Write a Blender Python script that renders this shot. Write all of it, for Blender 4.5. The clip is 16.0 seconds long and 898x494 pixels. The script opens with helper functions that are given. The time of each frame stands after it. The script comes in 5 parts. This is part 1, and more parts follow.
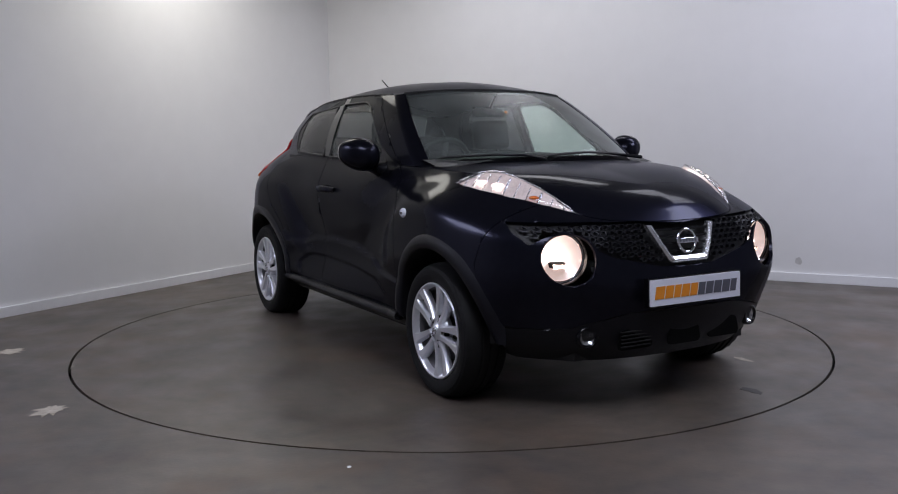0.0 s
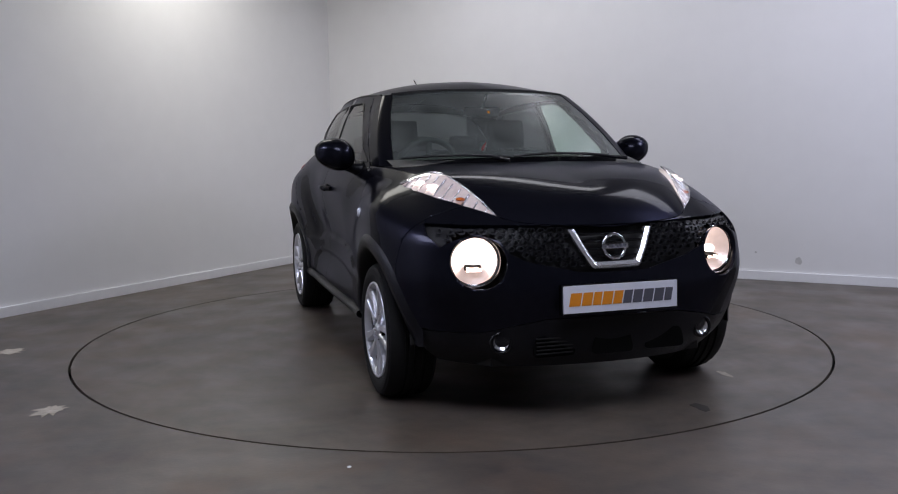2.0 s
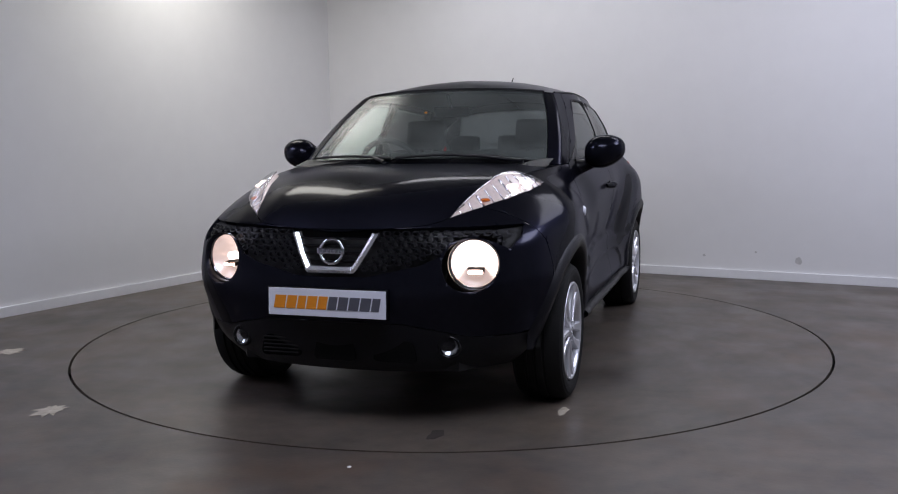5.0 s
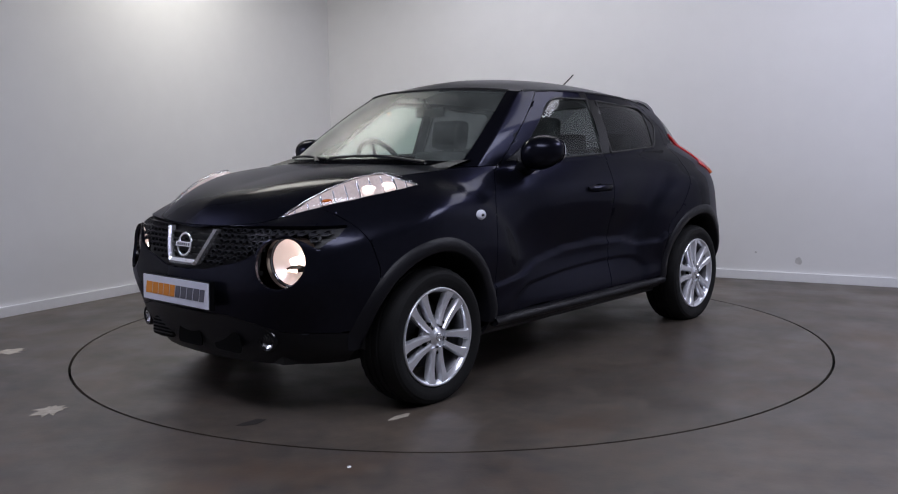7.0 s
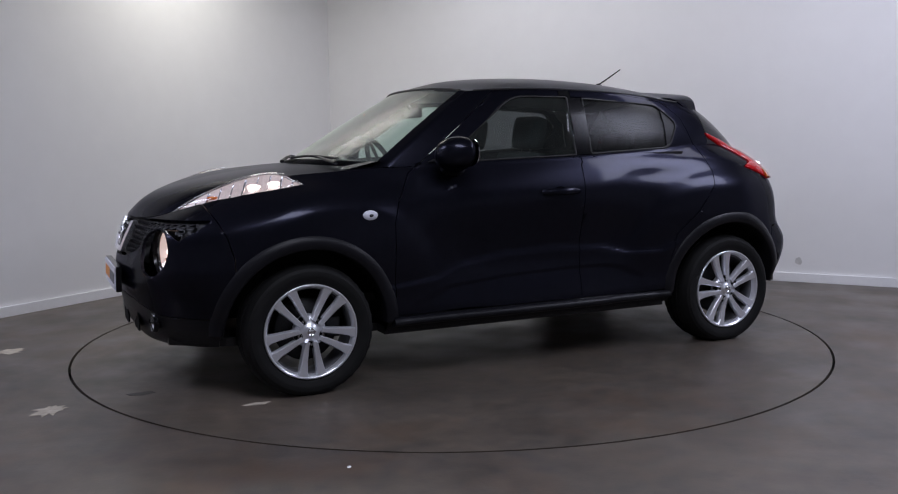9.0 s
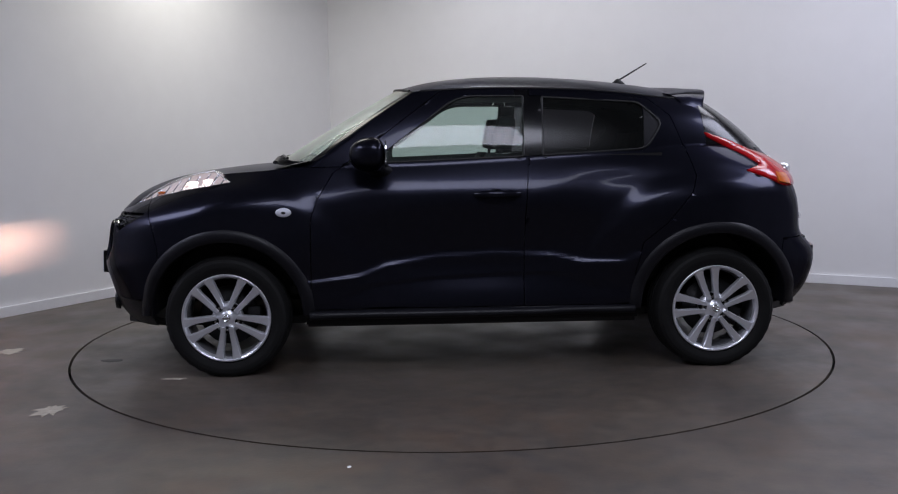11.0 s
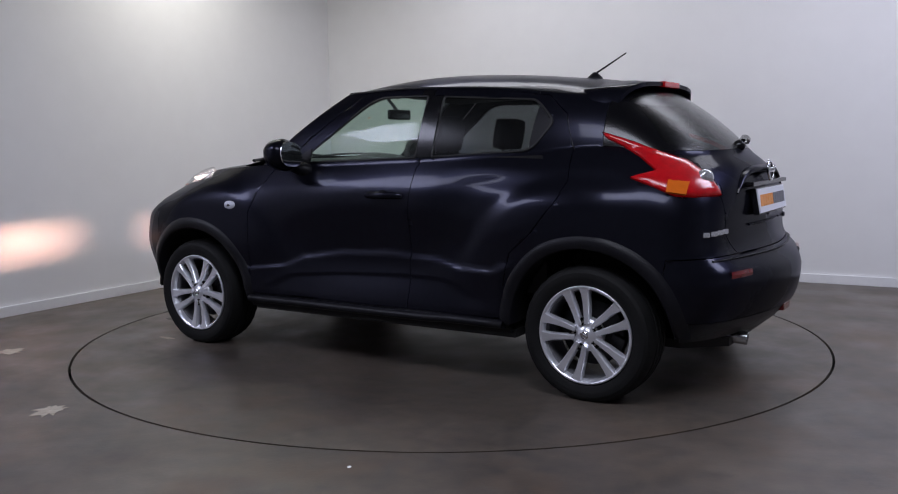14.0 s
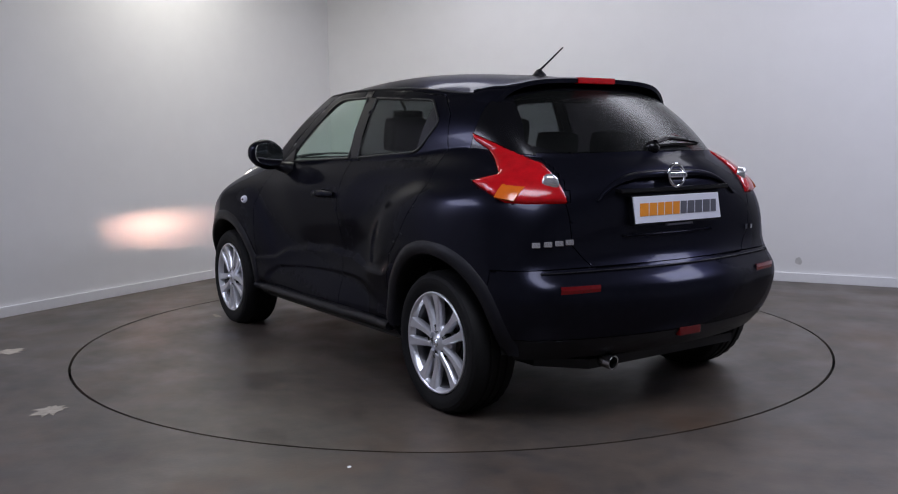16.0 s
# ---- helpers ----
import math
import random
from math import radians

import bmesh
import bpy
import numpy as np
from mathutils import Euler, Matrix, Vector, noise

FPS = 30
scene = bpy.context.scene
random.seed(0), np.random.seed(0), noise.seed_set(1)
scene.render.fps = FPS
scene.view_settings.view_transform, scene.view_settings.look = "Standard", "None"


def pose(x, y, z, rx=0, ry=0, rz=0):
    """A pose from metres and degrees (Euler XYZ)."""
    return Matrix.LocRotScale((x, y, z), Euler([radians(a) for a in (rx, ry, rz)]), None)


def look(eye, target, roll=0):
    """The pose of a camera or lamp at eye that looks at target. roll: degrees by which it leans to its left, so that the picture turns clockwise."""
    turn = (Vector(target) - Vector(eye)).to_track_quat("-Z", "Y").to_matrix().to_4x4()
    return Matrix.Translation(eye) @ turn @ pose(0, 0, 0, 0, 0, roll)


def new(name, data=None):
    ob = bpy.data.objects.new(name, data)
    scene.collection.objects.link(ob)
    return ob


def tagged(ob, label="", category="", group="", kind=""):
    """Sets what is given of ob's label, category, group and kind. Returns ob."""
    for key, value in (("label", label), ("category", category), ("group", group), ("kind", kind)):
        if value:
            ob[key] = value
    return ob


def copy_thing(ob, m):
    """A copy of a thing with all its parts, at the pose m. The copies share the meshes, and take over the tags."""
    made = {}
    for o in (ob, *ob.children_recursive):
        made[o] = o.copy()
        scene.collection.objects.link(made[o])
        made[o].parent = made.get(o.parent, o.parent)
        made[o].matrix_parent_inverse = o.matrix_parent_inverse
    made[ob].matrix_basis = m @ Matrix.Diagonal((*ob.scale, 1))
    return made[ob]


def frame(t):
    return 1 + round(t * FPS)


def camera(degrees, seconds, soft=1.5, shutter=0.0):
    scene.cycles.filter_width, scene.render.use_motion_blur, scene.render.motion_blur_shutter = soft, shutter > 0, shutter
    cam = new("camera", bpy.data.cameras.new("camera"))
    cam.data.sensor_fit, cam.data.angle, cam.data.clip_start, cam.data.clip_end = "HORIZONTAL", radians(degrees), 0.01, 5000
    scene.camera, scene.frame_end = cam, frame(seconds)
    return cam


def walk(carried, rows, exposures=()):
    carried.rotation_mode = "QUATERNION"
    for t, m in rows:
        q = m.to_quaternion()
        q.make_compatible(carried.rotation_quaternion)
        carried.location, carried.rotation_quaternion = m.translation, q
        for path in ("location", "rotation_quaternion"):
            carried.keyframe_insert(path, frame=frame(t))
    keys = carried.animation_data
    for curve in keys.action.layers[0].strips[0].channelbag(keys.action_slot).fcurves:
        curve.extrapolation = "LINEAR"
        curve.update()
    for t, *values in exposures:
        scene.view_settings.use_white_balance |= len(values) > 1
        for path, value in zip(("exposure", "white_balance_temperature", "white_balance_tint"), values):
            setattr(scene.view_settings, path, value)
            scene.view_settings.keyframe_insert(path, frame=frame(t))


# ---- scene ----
from mathutils import geometry

# ---- camera: a fixed tripod in front of the turntable ----
cam = camera(52.8, 16.0, soft=1.1)
EYE = Vector((0.0, -5.563, 1.179))
CAM = Matrix.Translation(EYE) @ pose(0, 0, 0, 0, 0, 0.0613) @ pose(0, 0, 0, 90 - 6.56) @ pose(0, 0, 0, 0, 0, -0.75)
walk(cam, [(0.0, CAM), (16.0, CAM)], exposures=[(0.0, 0.0), (16.0, 0.0)])

# ---- plan ----
RING = 2.206                       # radius of the turntable
LEFT_A, LEFT_B = Vector((-3.163, 0.686)), Vector((-1.633, 3.375))     # foot of the left wall
RIGHT_A, RIGHT_B = Vector((1.874, 2.384)), Vector((3.532, 1.490))     # foot of the right wall
CEILING = 3.3
WALL = 0.15


def crossing(a, b, c, d):
    r, s = b - a, d - c
    k = ((c - a).x * s.y - (c - a).y * s.x) / (r.x * s.y - r.y * s.x)
    return a + r * k


CORNER = crossing(LEFT_A, LEFT_B, RIGHT_A, RIGHT_B)
LEFT_DIR = (LEFT_A - LEFT_B).normalized()
RIGHT_DIR = (RIGHT_B - RIGHT_A).normalized()
ROOM = 11.0
P_LEFT = CORNER + LEFT_DIR * ROOM
P_RIGHT = CORNER + RIGHT_DIR * ROOM
P_NEAR = P_LEFT + RIGHT_DIR * ROOM

# ---- world and lamps ----
world = bpy.data.worlds.new("world")
world.use_nodes = True
world.node_tree.nodes["Background"].inputs[0].default_value = (0.6, 0.65, 0.8, 1)
world.node_tree.nodes["Background"].inputs[1].default_value = 0.02
scene.world = world


def area_lamp(name, x, y, z, sx, sy, power, color, turn=0.0, tilt=(0, 0)):
    data = bpy.data.lights.new(name, "AREA")
    data.shape, data.size, data.size_y = "RECTANGLE", sx, sy
    data.energy, data.color = power, color
    ob = new(name, data)
    ob.matrix_world = pose(x, y, z, tilt[0], tilt[1], turn)
    return ob


# unseen overhead panels; places, sizes and tints set to match walls and highlights
LAMPS = [
    # x, y, length, width, watts, colour
    (-1.60, 1.65, 1.4, 0.8, 34, (0.98, 0.96, 0.90)),
    (0.5, 1.90, 2.4, 0.6, 29, (0.92, 0.925, 1.0)),
    (2.6, 0.55, 1.6, 0.9, 27, (0.86, 0.87, 1.0)),
    (4.1, -1.2, 2.2, 1.3, 104, (0.76, 0.79, 1.0)),
    (-4.0, -1.5, 2.2, 1.3, 96, (0.73, 0.76, 1.0)),
    (0.3, -3.6, 2.4, 1.3, 90, (0.80, 0.83, 1.0)),
]
for lx, ly, ll, lw, watts, tint in LAMPS:
    area_lamp("lamp", lx, ly, CEILING - 0.09, ll, lw, watts, tint, -29)


# ---- materials ----
def mat(name, color, rough=0.5, metal=0.0, vary=0.0, scale=8.0, bump=0.0, bump_scale=120.0, coat=0.0, tint=None,
        rough_vary=0.0, emit=None, power=0.0, spec=0.5, trans=0.0, edge=None):
    """Principled material with two scales of noise in colour and roughness, and a fine relief."""
    m = bpy.data.materials.new(name)
    m.use_nodes = True
    nt = m.node_tree
    b = nt.nodes["Principled BSDF"]
    b.inputs["Base Color"].default_value = (*color, 1)
    b.inputs["Roughness"].default_value = rough
    b.inputs["Metallic"].default_value = metal
    b.inputs["Specular IOR Level"].default_value = spec
    b.inputs["Coat Weight"].default_value = coat
    if edge:
        b.inputs["Specular Tint"].default_value = (*edge, 1)
    b.inputs["Coat Roughness"].default_value = 0.07
    b.inputs["Transmission Weight"].default_value = trans
    if emit:
        b.inputs["Emission Color"].default_value = (*emit, 1)
        b.inputs["Emission Strength"].default_value = power
    coord = nt.nodes.new("ShaderNodeTexCoord")

    def grain(s, detail=5.0):
        n = nt.nodes.new("ShaderNodeTexNoise")
        n.inputs["Scale"].default_value, n.inputs["Detail"].default_value = s, detail
        nt.links.new(coord.outputs["Object"], n.inputs["Vector"])
        return n.outputs["Fac"]

    if vary:
        mix = nt.nodes.new("ShaderNodeMath")
        mix.operation = "MULTIPLY_ADD"
        nt.links.new(grain(scale * 9, 6), mix.inputs[0])
        mix.inputs[1].default_value = 0.45
        half = nt.nodes.new("ShaderNodeMath")
        half.operation = "MULTIPLY"
        nt.links.new(grain(scale), half.inputs[0])
        half.inputs[1].default_value = 0.55
        nt.links.new(half.outputs[0], mix.inputs[2])
        ramp = nt.nodes.new("ShaderNodeValToRGB")
        ramp.color_ramp.elements[0].position, ramp.color_ramp.elements[1].position = 0.3, 0.7
        other = tint or color
        ramp.color_ramp.elements[0].color = (*[c * (1 - vary) for c in color], 1)
        ramp.color_ramp.elements[1].color = (*[min(1, c * (1 + vary)) for c in other], 1)
        nt.links.new(mix.outputs[0], ramp.inputs[0])
        nt.links.new(ramp.outputs[0], b.inputs["Base Color"])
    if rough_vary:
        rm = nt.nodes.new("ShaderNodeMapRange")
        rm.inputs["To Min"].default_value, rm.inputs["To Max"].default_value = max(0.02, rough - rough_vary), min(1, rough + rough_vary)
        rm.inputs["From Min"].default_value, rm.inputs["From Max"].default_value = 0.3, 0.7
        nt.links.new(grain(scale * 2.3), rm.inputs["Value"])
        nt.links.new(rm.outputs[0], b.inputs["Roughness"])
    if bump:
        bp = nt.nodes.new("ShaderNodeBump")
        bp.inputs["Strength"].default_value, bp.inputs["Distance"].default_value = bump, 0.002
        nt.links.new(grain(bump_scale), bp.inputs["Height"])
        nt.links.new(bp.outputs[0], b.inputs["Normal"])
    return m


def stained(m, color, scale, low, high, amount, seed):
    """Lays uneven blotches of another colour over a material's paint."""
    nt = m.node_tree
    b = nt.nodes["Principled BSDF"]
    under = b.inputs["Base Color"].links[0].from_socket
    coord = nt.nodes.new("ShaderNodeTexCoord")
    place = nt.nodes.new("ShaderNodeMapping")
    place.inputs["Location"].default_value = (seed, seed * 0.7, 0)
    nt.links.new(coord.outputs["Object"], place.inputs["Vector"])
    n = nt.nodes.new("ShaderNodeTexNoise")
    n.inputs["Scale"].default_value, n.inputs["Detail"].default_value, n.inputs["Roughness"].default_value = scale, 9.0, 0.68
    nt.links.new(place.outputs[0], n.inputs["Vector"])
    r = nt.nodes.new("ShaderNodeMapRange")
    r.inputs["From Min"].default_value, r.inputs["From Max"].default_value = low, high
    r.inputs["To Min"].default_value, r.inputs["To Max"].default_value = 0.0, amount
    nt.links.new(n.outputs["Fac"], r.inputs["Value"])
    mix = nt.nodes.new("ShaderNodeMixRGB")
    mix.inputs["Color2"].default_value = (*color, 1)
    nt.links.new(r.outputs[0], mix.inputs["Fac"])
    nt.links.new(under, mix.inputs["Color1"])
    nt.links.new(mix.outputs[0], b.inputs["Base Color"])


def glass(name, color, rough=0.0, gloss=0.06, veil=0.0):
    """Thin pane: a clear tinted pass-through under a mirror gloss, with an optional painted haze."""
    m = bpy.data.materials.new(name)
    m.use_nodes = True
    nt = m.node_tree
    nt.nodes.clear()
    out = nt.nodes.new("ShaderNodeOutputMaterial")
    tr = nt.nodes.new("ShaderNodeBsdfTransparent")
    tr.inputs[0].default_value = (*color, 1)
    gl = nt.nodes.new("ShaderNodeBsdfGlossy")
    gl.inputs["Roughness"].default_value = rough
    lw = nt.nodes.new("ShaderNodeLayerWeight")
    lw.inputs["Blend"].default_value = 0.5
    pw = nt.nodes.new("ShaderNodeMath")
    pw.operation = "POWER"
    nt.links.new(lw.outputs["Facing"], pw.inputs[0])
    pw.inputs[1].default_value = 5.0
    fr = nt.nodes.new("ShaderNodeMath")
    fr.operation = "MULTIPLY_ADD"
    nt.links.new(pw.outputs[0], fr.inputs[0])
    fr.inputs[1].default_value, fr.inputs[2].default_value = 0.8, gloss
    mx = nt.nodes.new("ShaderNodeMixShader")
    nt.links.new(fr.outputs[0], mx.inputs[0])
    nt.links.new(tr.outputs[0], mx.inputs[1])
    nt.links.new(gl.outputs[0], mx.inputs[2])
    nt.links.new(mx.outputs[0], out.inputs[0])
    # pale greenish diffuse haze, painted in for the milky reflections on the glass
    if veil:
        df = nt.nodes.new("ShaderNodeBsdfDiffuse")
        df.inputs[0].default_value = (0.75, 0.82, 0.76, 1)
        co = nt.nodes.new("ShaderNodeTexCoord")
        nz = nt.nodes.new("ShaderNodeTexNoise")
        nz.inputs["Scale"].default_value, nz.inputs["Detail"].default_value = 6.0, 4.0
        nt.links.new(co.outputs["Object"], nz.inputs["Vector"])
        amount = nt.nodes.new("ShaderNodeMath")
        amount.operation = "MULTIPLY"
        nt.links.new(nz.outputs["Fac"], amount.inputs[0])
        amount.inputs[1].default_value = veil * 2
        film = nt.nodes.new("ShaderNodeMixShader")
        nt.links.new(amount.outputs[0], film.inputs[0])
        nt.links.new(mx.outputs[0], film.inputs[1])
        nt.links.new(df.outputs[0], film.inputs[2])
        nt.links.new(film.outputs[0], out.inputs[0])
    return m


M_FLOOR = mat("grey_floor_paint", (0.061, 0.0565, 0.054), 0.42, vary=0.32, scale=1.1, bump=0.25, bump_scale=60, rough_vary=0.12, tint=(0.086, 0.067, 0.051))
M_TABLE = mat("grey_turntable_paint", (0.061, 0.055, 0.050), 0.40, vary=0.34, scale=1.4, bump=0.25, bump_scale=60, rough_vary=0.12, tint=(0.084, 0.066, 0.050))
for paint, seed in ((M_FLOOR, 3.0), (M_TABLE, 11.0)):
    stained(paint, (0.098, 0.062, 0.040), 1.3, 0.52, 0.70, 0.75, seed)       # rusty dirt
    stained(paint, (0.110, 0.105, 0.100), 5.5, 0.62, 0.74, 0.45, seed + 5)   # pale wear
    stained(paint, (0.032, 0.029, 0.027), 3.1, 0.60, 0.72, 0.55, seed + 9)   # dark tyre dust
M_WALL = mat("white_wall_paint", (0.74, 0.735, 0.735), 0.65, vary=0.025, scale=0.7, bump=0.15, bump_scale=220)
M_LINING = mat("pale_grey_lining", (0.45, 0.45, 0.44), 0.9, vary=0.05, scale=30)
# for the unseen near walls; grey tuned by what the car reflects
M_NEAR = mat("mid_grey_unseen_wall", (0.38, 0.38, 0.40), 0.8, vary=0.04, scale=1.0)
M_CEIL = mat("dark_grey_ceiling_paint", (0.16, 0.16, 0.165), 0.8, vary=0.03, scale=1.0)
M_BASE = mat("white_baseboard_gloss", (0.76, 0.76, 0.77), 0.4, vary=0.04, scale=3)
M_SMUDGE = mat("dark_smudge", (0.028, 0.025, 0.023), 0.5, vary=0.3, scale=20)
# near-black: groove, beam shield, and painted shade of cup, intakes and lug holes
M_GROOVE = mat("black_gap", (0.003, 0.003, 0.003), 0.8, spec=0.08)
M_PAINT = mat("dark_blue_black_metallic_paint", (0.0155, 0.0160, 0.0245), 0.275, 0.75, coat=0.18, bump=0.015, bump_scale=900, vary=0.12, scale=30, spec=0.1, edge=(0.22, 0.22, 0.32))
M_TRIM = mat("black_textured_plastic", (0.0065, 0.0065, 0.009), 0.42, spec=0.25, vary=0.2, scale=20, bump=0.3, bump_scale=500)
M_GLOSSBLACK = mat("gloss_black_plastic", (0.004, 0.004, 0.005), 0.2, coat=0.15, spec=0.3, vary=0.1, scale=20)
M_SEAL = mat("black_rubber_seal", (0.006, 0.006, 0.006), 0.55, vary=0.2, scale=30)
M_RUBBER = mat("tyre_rubber", (0.006, 0.006, 0.006), 0.7, vary=0.3, scale=18, bump=0.4, bump_scale=300, spec=0.25)
M_ALLOY = mat("silver_alloy", (0.80, 0.81, 0.85), 0.30, 0.72, vary=0.03, scale=6)
M_SATIN = mat("satin_chrome", (0.85, 0.85, 0.87), 0.24, 0.8, vary=0.02, scale=3)
M_DARKMETAL = mat("dark_metal", (0.05, 0.05, 0.052), 0.45, 0.8, vary=0.3, scale=15)
# alloy darkened to paint in the shade behind the spokes
M_BARREL_SHADE = mat("shaded_alloy", (0.16, 0.16, 0.17), 0.45, 0.7, vary=0.2, scale=12)
M_CHROME = mat("chrome", (0.8, 0.8, 0.82), 0.08, 1.0, vary=0.04, scale=20)
M_STEEL = mat("brushed_steel", (0.5, 0.5, 0.5), 0.25, 1.0, vary=0.1, scale=20)
M_CLOTH = mat("black_seat_cloth", (0.018, 0.018, 0.02), 0.9, vary=0.25, scale=40, bump=0.5, bump_scale=600)
M_DASH = mat("charcoal_dashboard", (0.016, 0.016, 0.017), 0.6, vary=0.2, scale=30, bump=0.3, bump_scale=500)
M_PLATE = mat("white_plate", (0.72, 0.73, 0.80), 0.35, vary=0.03, scale=10)
M_ORANGE = mat("orange_lettering", (0.75, 0.26, 0.015), 0.4, vary=0.08, scale=20)
M_GREY = mat("dark_grey_lettering", (0.09, 0.09, 0.11), 0.4, vary=0.1, scale=20)
M_RED = mat("red_lamp_plastic", (0.36, 0.004, 0.008), 0.20, coat=0.3, vary=0.35, scale=22, spec=0.5, emit=(0.8, 0.008, 0.012), power=0.08)
M_DARKRED = mat("dark_red_reflector", (0.16, 0.004, 0.006), 0.15, coat=0.5, vary=0.2, scale=40)
M_AMBER = mat("amber_lamp_plastic", (0.62, 0.13, 0.012), 0.15, coat=0.6, vary=0.12, scale=30)
M_LAMPWHITE = mat("lit_lamp_reflector", (0.85, 0.80, 0.78), 0.36, 1.0, vary=0.1, scale=30, emit=(1.0, 0.74, 0.67), power=0.60)
M_BULB = mat("headlamp_light", (1, 0.95, 0.9), 0.3, emit=(1.0, 0.84, 0.76), power=6.0)
M_BEAM = mat("low_beam_filament", (1, 0.95, 0.9), 0.3, emit=(1.0, 0.56, 0.42), power=19000.0)
M_GRILLE = mat("black_grille_plastic", (0.016, 0.016, 0.020), 0.45, vary=0.2, scale=30, spec=0.3)
M_SIDEGLOW = mat("lit_sidelight_reflector", (0.75, 0.72, 0.72), 0.25, 0.5, vary=0.3, scale=60, bump=0.6, bump_scale=90, emit=(1.0, 0.74, 0.68), power=0.26)
M_SIDEBULB = mat("lit_sidelight_bulb", (0.9, 0.85, 0.82), 0.3, emit=(1.0, 0.78, 0.70), power=2.2)
M_CLEAR = glass("clear_lens", (0.96, 0.96, 0.97), 0.02)
M_SCREEN = glass("windscreen_glass", (0.70, 0.82, 0.75), 0.30, 0.025, 0.085)
M_SIDEGLASS = glass("green_tinted_glass", (0.70, 0.81, 0.77), 0.05, 0.04, 0.02)
M_PRIVACY = glass("dark_privacy_glass", (0.12, 0.12, 0.132), 0.26, 0.02, 0.005)
M_MIRROR = mat("mirror_glass", (0.8, 0.82, 0.85), 0.03, 1.0)
M_WALLMARK = mat("grey_wall_scuff", (0.50, 0.49, 0.48), 0.7, vary=0.15, scale=60)
M_STAIN = mat("pale_paint_spill", (0.36, 0.32, 0.26), 0.7, vary=0.3, scale=30)
M_WHITE = mat("white_plastic", (0.75, 0.75, 0.74), 0.4, vary=0.04, scale=10)


# ---- mesh helpers ----
def mesh_object(name, bm, material, parent=None, label="", smooth=True):
    me = bpy.data.meshes.new(name)
    if smooth:
        for fc in bm.faces:
            fc.smooth = True
    bm.to_mesh(me)
    bm.free()
    for mm in (material if isinstance(material, (list, tuple)) else [material]):
        me.materials.append(mm)
    ob = new(name, me)
    if parent is not None:
        ob.parent = parent
    if label:
        ob["label"] = label
    return ob


def part(name, bm, material, parent, label="", smooth=True):
    return mesh_object(name, bm, material, parent, label, smooth)


def sharpen(ob, degrees=35):
    ob.data.set_sharp_from_angle(angle=radians(degrees))
    return ob


def box(bm, x0, x1, y0, y1, z0, z1, m=None, bevel=0.0):
    """Adds a box, with rounded edges if bevel is given."""
    r = bmesh.ops.create_cube(bm, size=1.0)
    vs = r["verts"]
    for v in vs:
        v.co = Vector((x0 + (v.co.x + 0.5) * (x1 - x0), y0 + (v.co.y + 0.5) * (y1 - y0), z0 + (v.co.z + 0.5) * (z1 - z0)))
    if bevel:
        es = list({e for v in vs for e in v.link_edges})
        rb = bmesh.ops.bevel(bm, geom=es, offset=bevel, segments=2, affect="EDGES", profile=0.7)
        vs = list({v for v in vs if v.is_valid} | set(rb["verts"]))
    if m is not None:
        for v in vs:
            v.co = m @ v.co
    return vs


def lathe(bm, profile, n=48, m=None, arc=(0, 2 * math.pi), material=0):
    """Turns a profile of (radius, height) about z."""
    closed = abs(arc[1] - arc[0] - 2 * math.pi) < 1e-6
    rings = []
    for k in range(n if closed else n + 1):
        a = arc[0] + (arc[1] - arc[0]) * k / n
        rings.append([bm.verts.new((r * math.cos(a), r * math.sin(a), h)) for r, h in profile])
    if m is not None:
        for ring in rings:
            for v in ring:
                v.co = m @ v.co
    for k in range(n):
        a, b = rings[k], rings[(k + 1) % len(rings)]
        for j in range(len(profile) - 1):
            try:
                fc = bm.faces.new((a[j], b[j], b[j + 1], a[j + 1]))
                fc.material_index = material
            except ValueError:
                pass
    return rings


def tube(bm, pts, radius, n=8, closed=False, flat=None):
    """A round (or flattened) bar along points."""
    pts = [Vector(p) for p in pts]
    rings = []
    for i, p in enumerate(pts):
        a = pts[i - 1] if (i or closed) else p
        b = pts[(i + 1) % len(pts)] if (i < len(pts) - 1 or closed) else p
        t = (b - a).normalized()
        side = t.cross(Vector((0, 0, 1)))
        if side.length < 1e-3:
            side = Vector((1, 0, 0))
        side.normalize()
        upv = side.cross(t)
        rr = radius[i] if isinstance(radius, (list, tuple)) else radius
        fl = flat if flat else 1.0
        rings.append([bm.verts.new(p + side * (rr * math.cos(2 * math.pi * k / n)) + upv * (rr * fl * math.sin(2 * math.pi * k / n))) for k in range(n)])
    m = len(rings)
    for i in range(m if closed else m - 1):
        a, b = rings[i], rings[(i + 1) % m]
        for k in range(n):
            bm.faces.new((a[k], a[(k + 1) % n], b[(k + 1) % n], b[k]))
    if not closed:
        bm.faces.new(rings[0])
        bm.faces.new(list(reversed(rings[-1])))
    return rings


def slab(bm, poly, z0, z1, m=None):
    """A flat plate of polygon outline (x, y) between two heights."""
    lo = [bm.verts.new((x, y, z0)) for x, y in poly]
    hi = [bm.verts.new((x, y, z1)) for x, y in poly]
    bm.faces.new(list(reversed(lo)))
    bm.faces.new(hi)
    n = len(poly)
    for i in range(n):
        bm.faces.new((lo[i], lo[(i + 1) % n], hi[(i + 1) % n], hi[i]))
    if m is not None:
        for v in lo + hi:
            v.co = m @ v.co
    return lo + hi


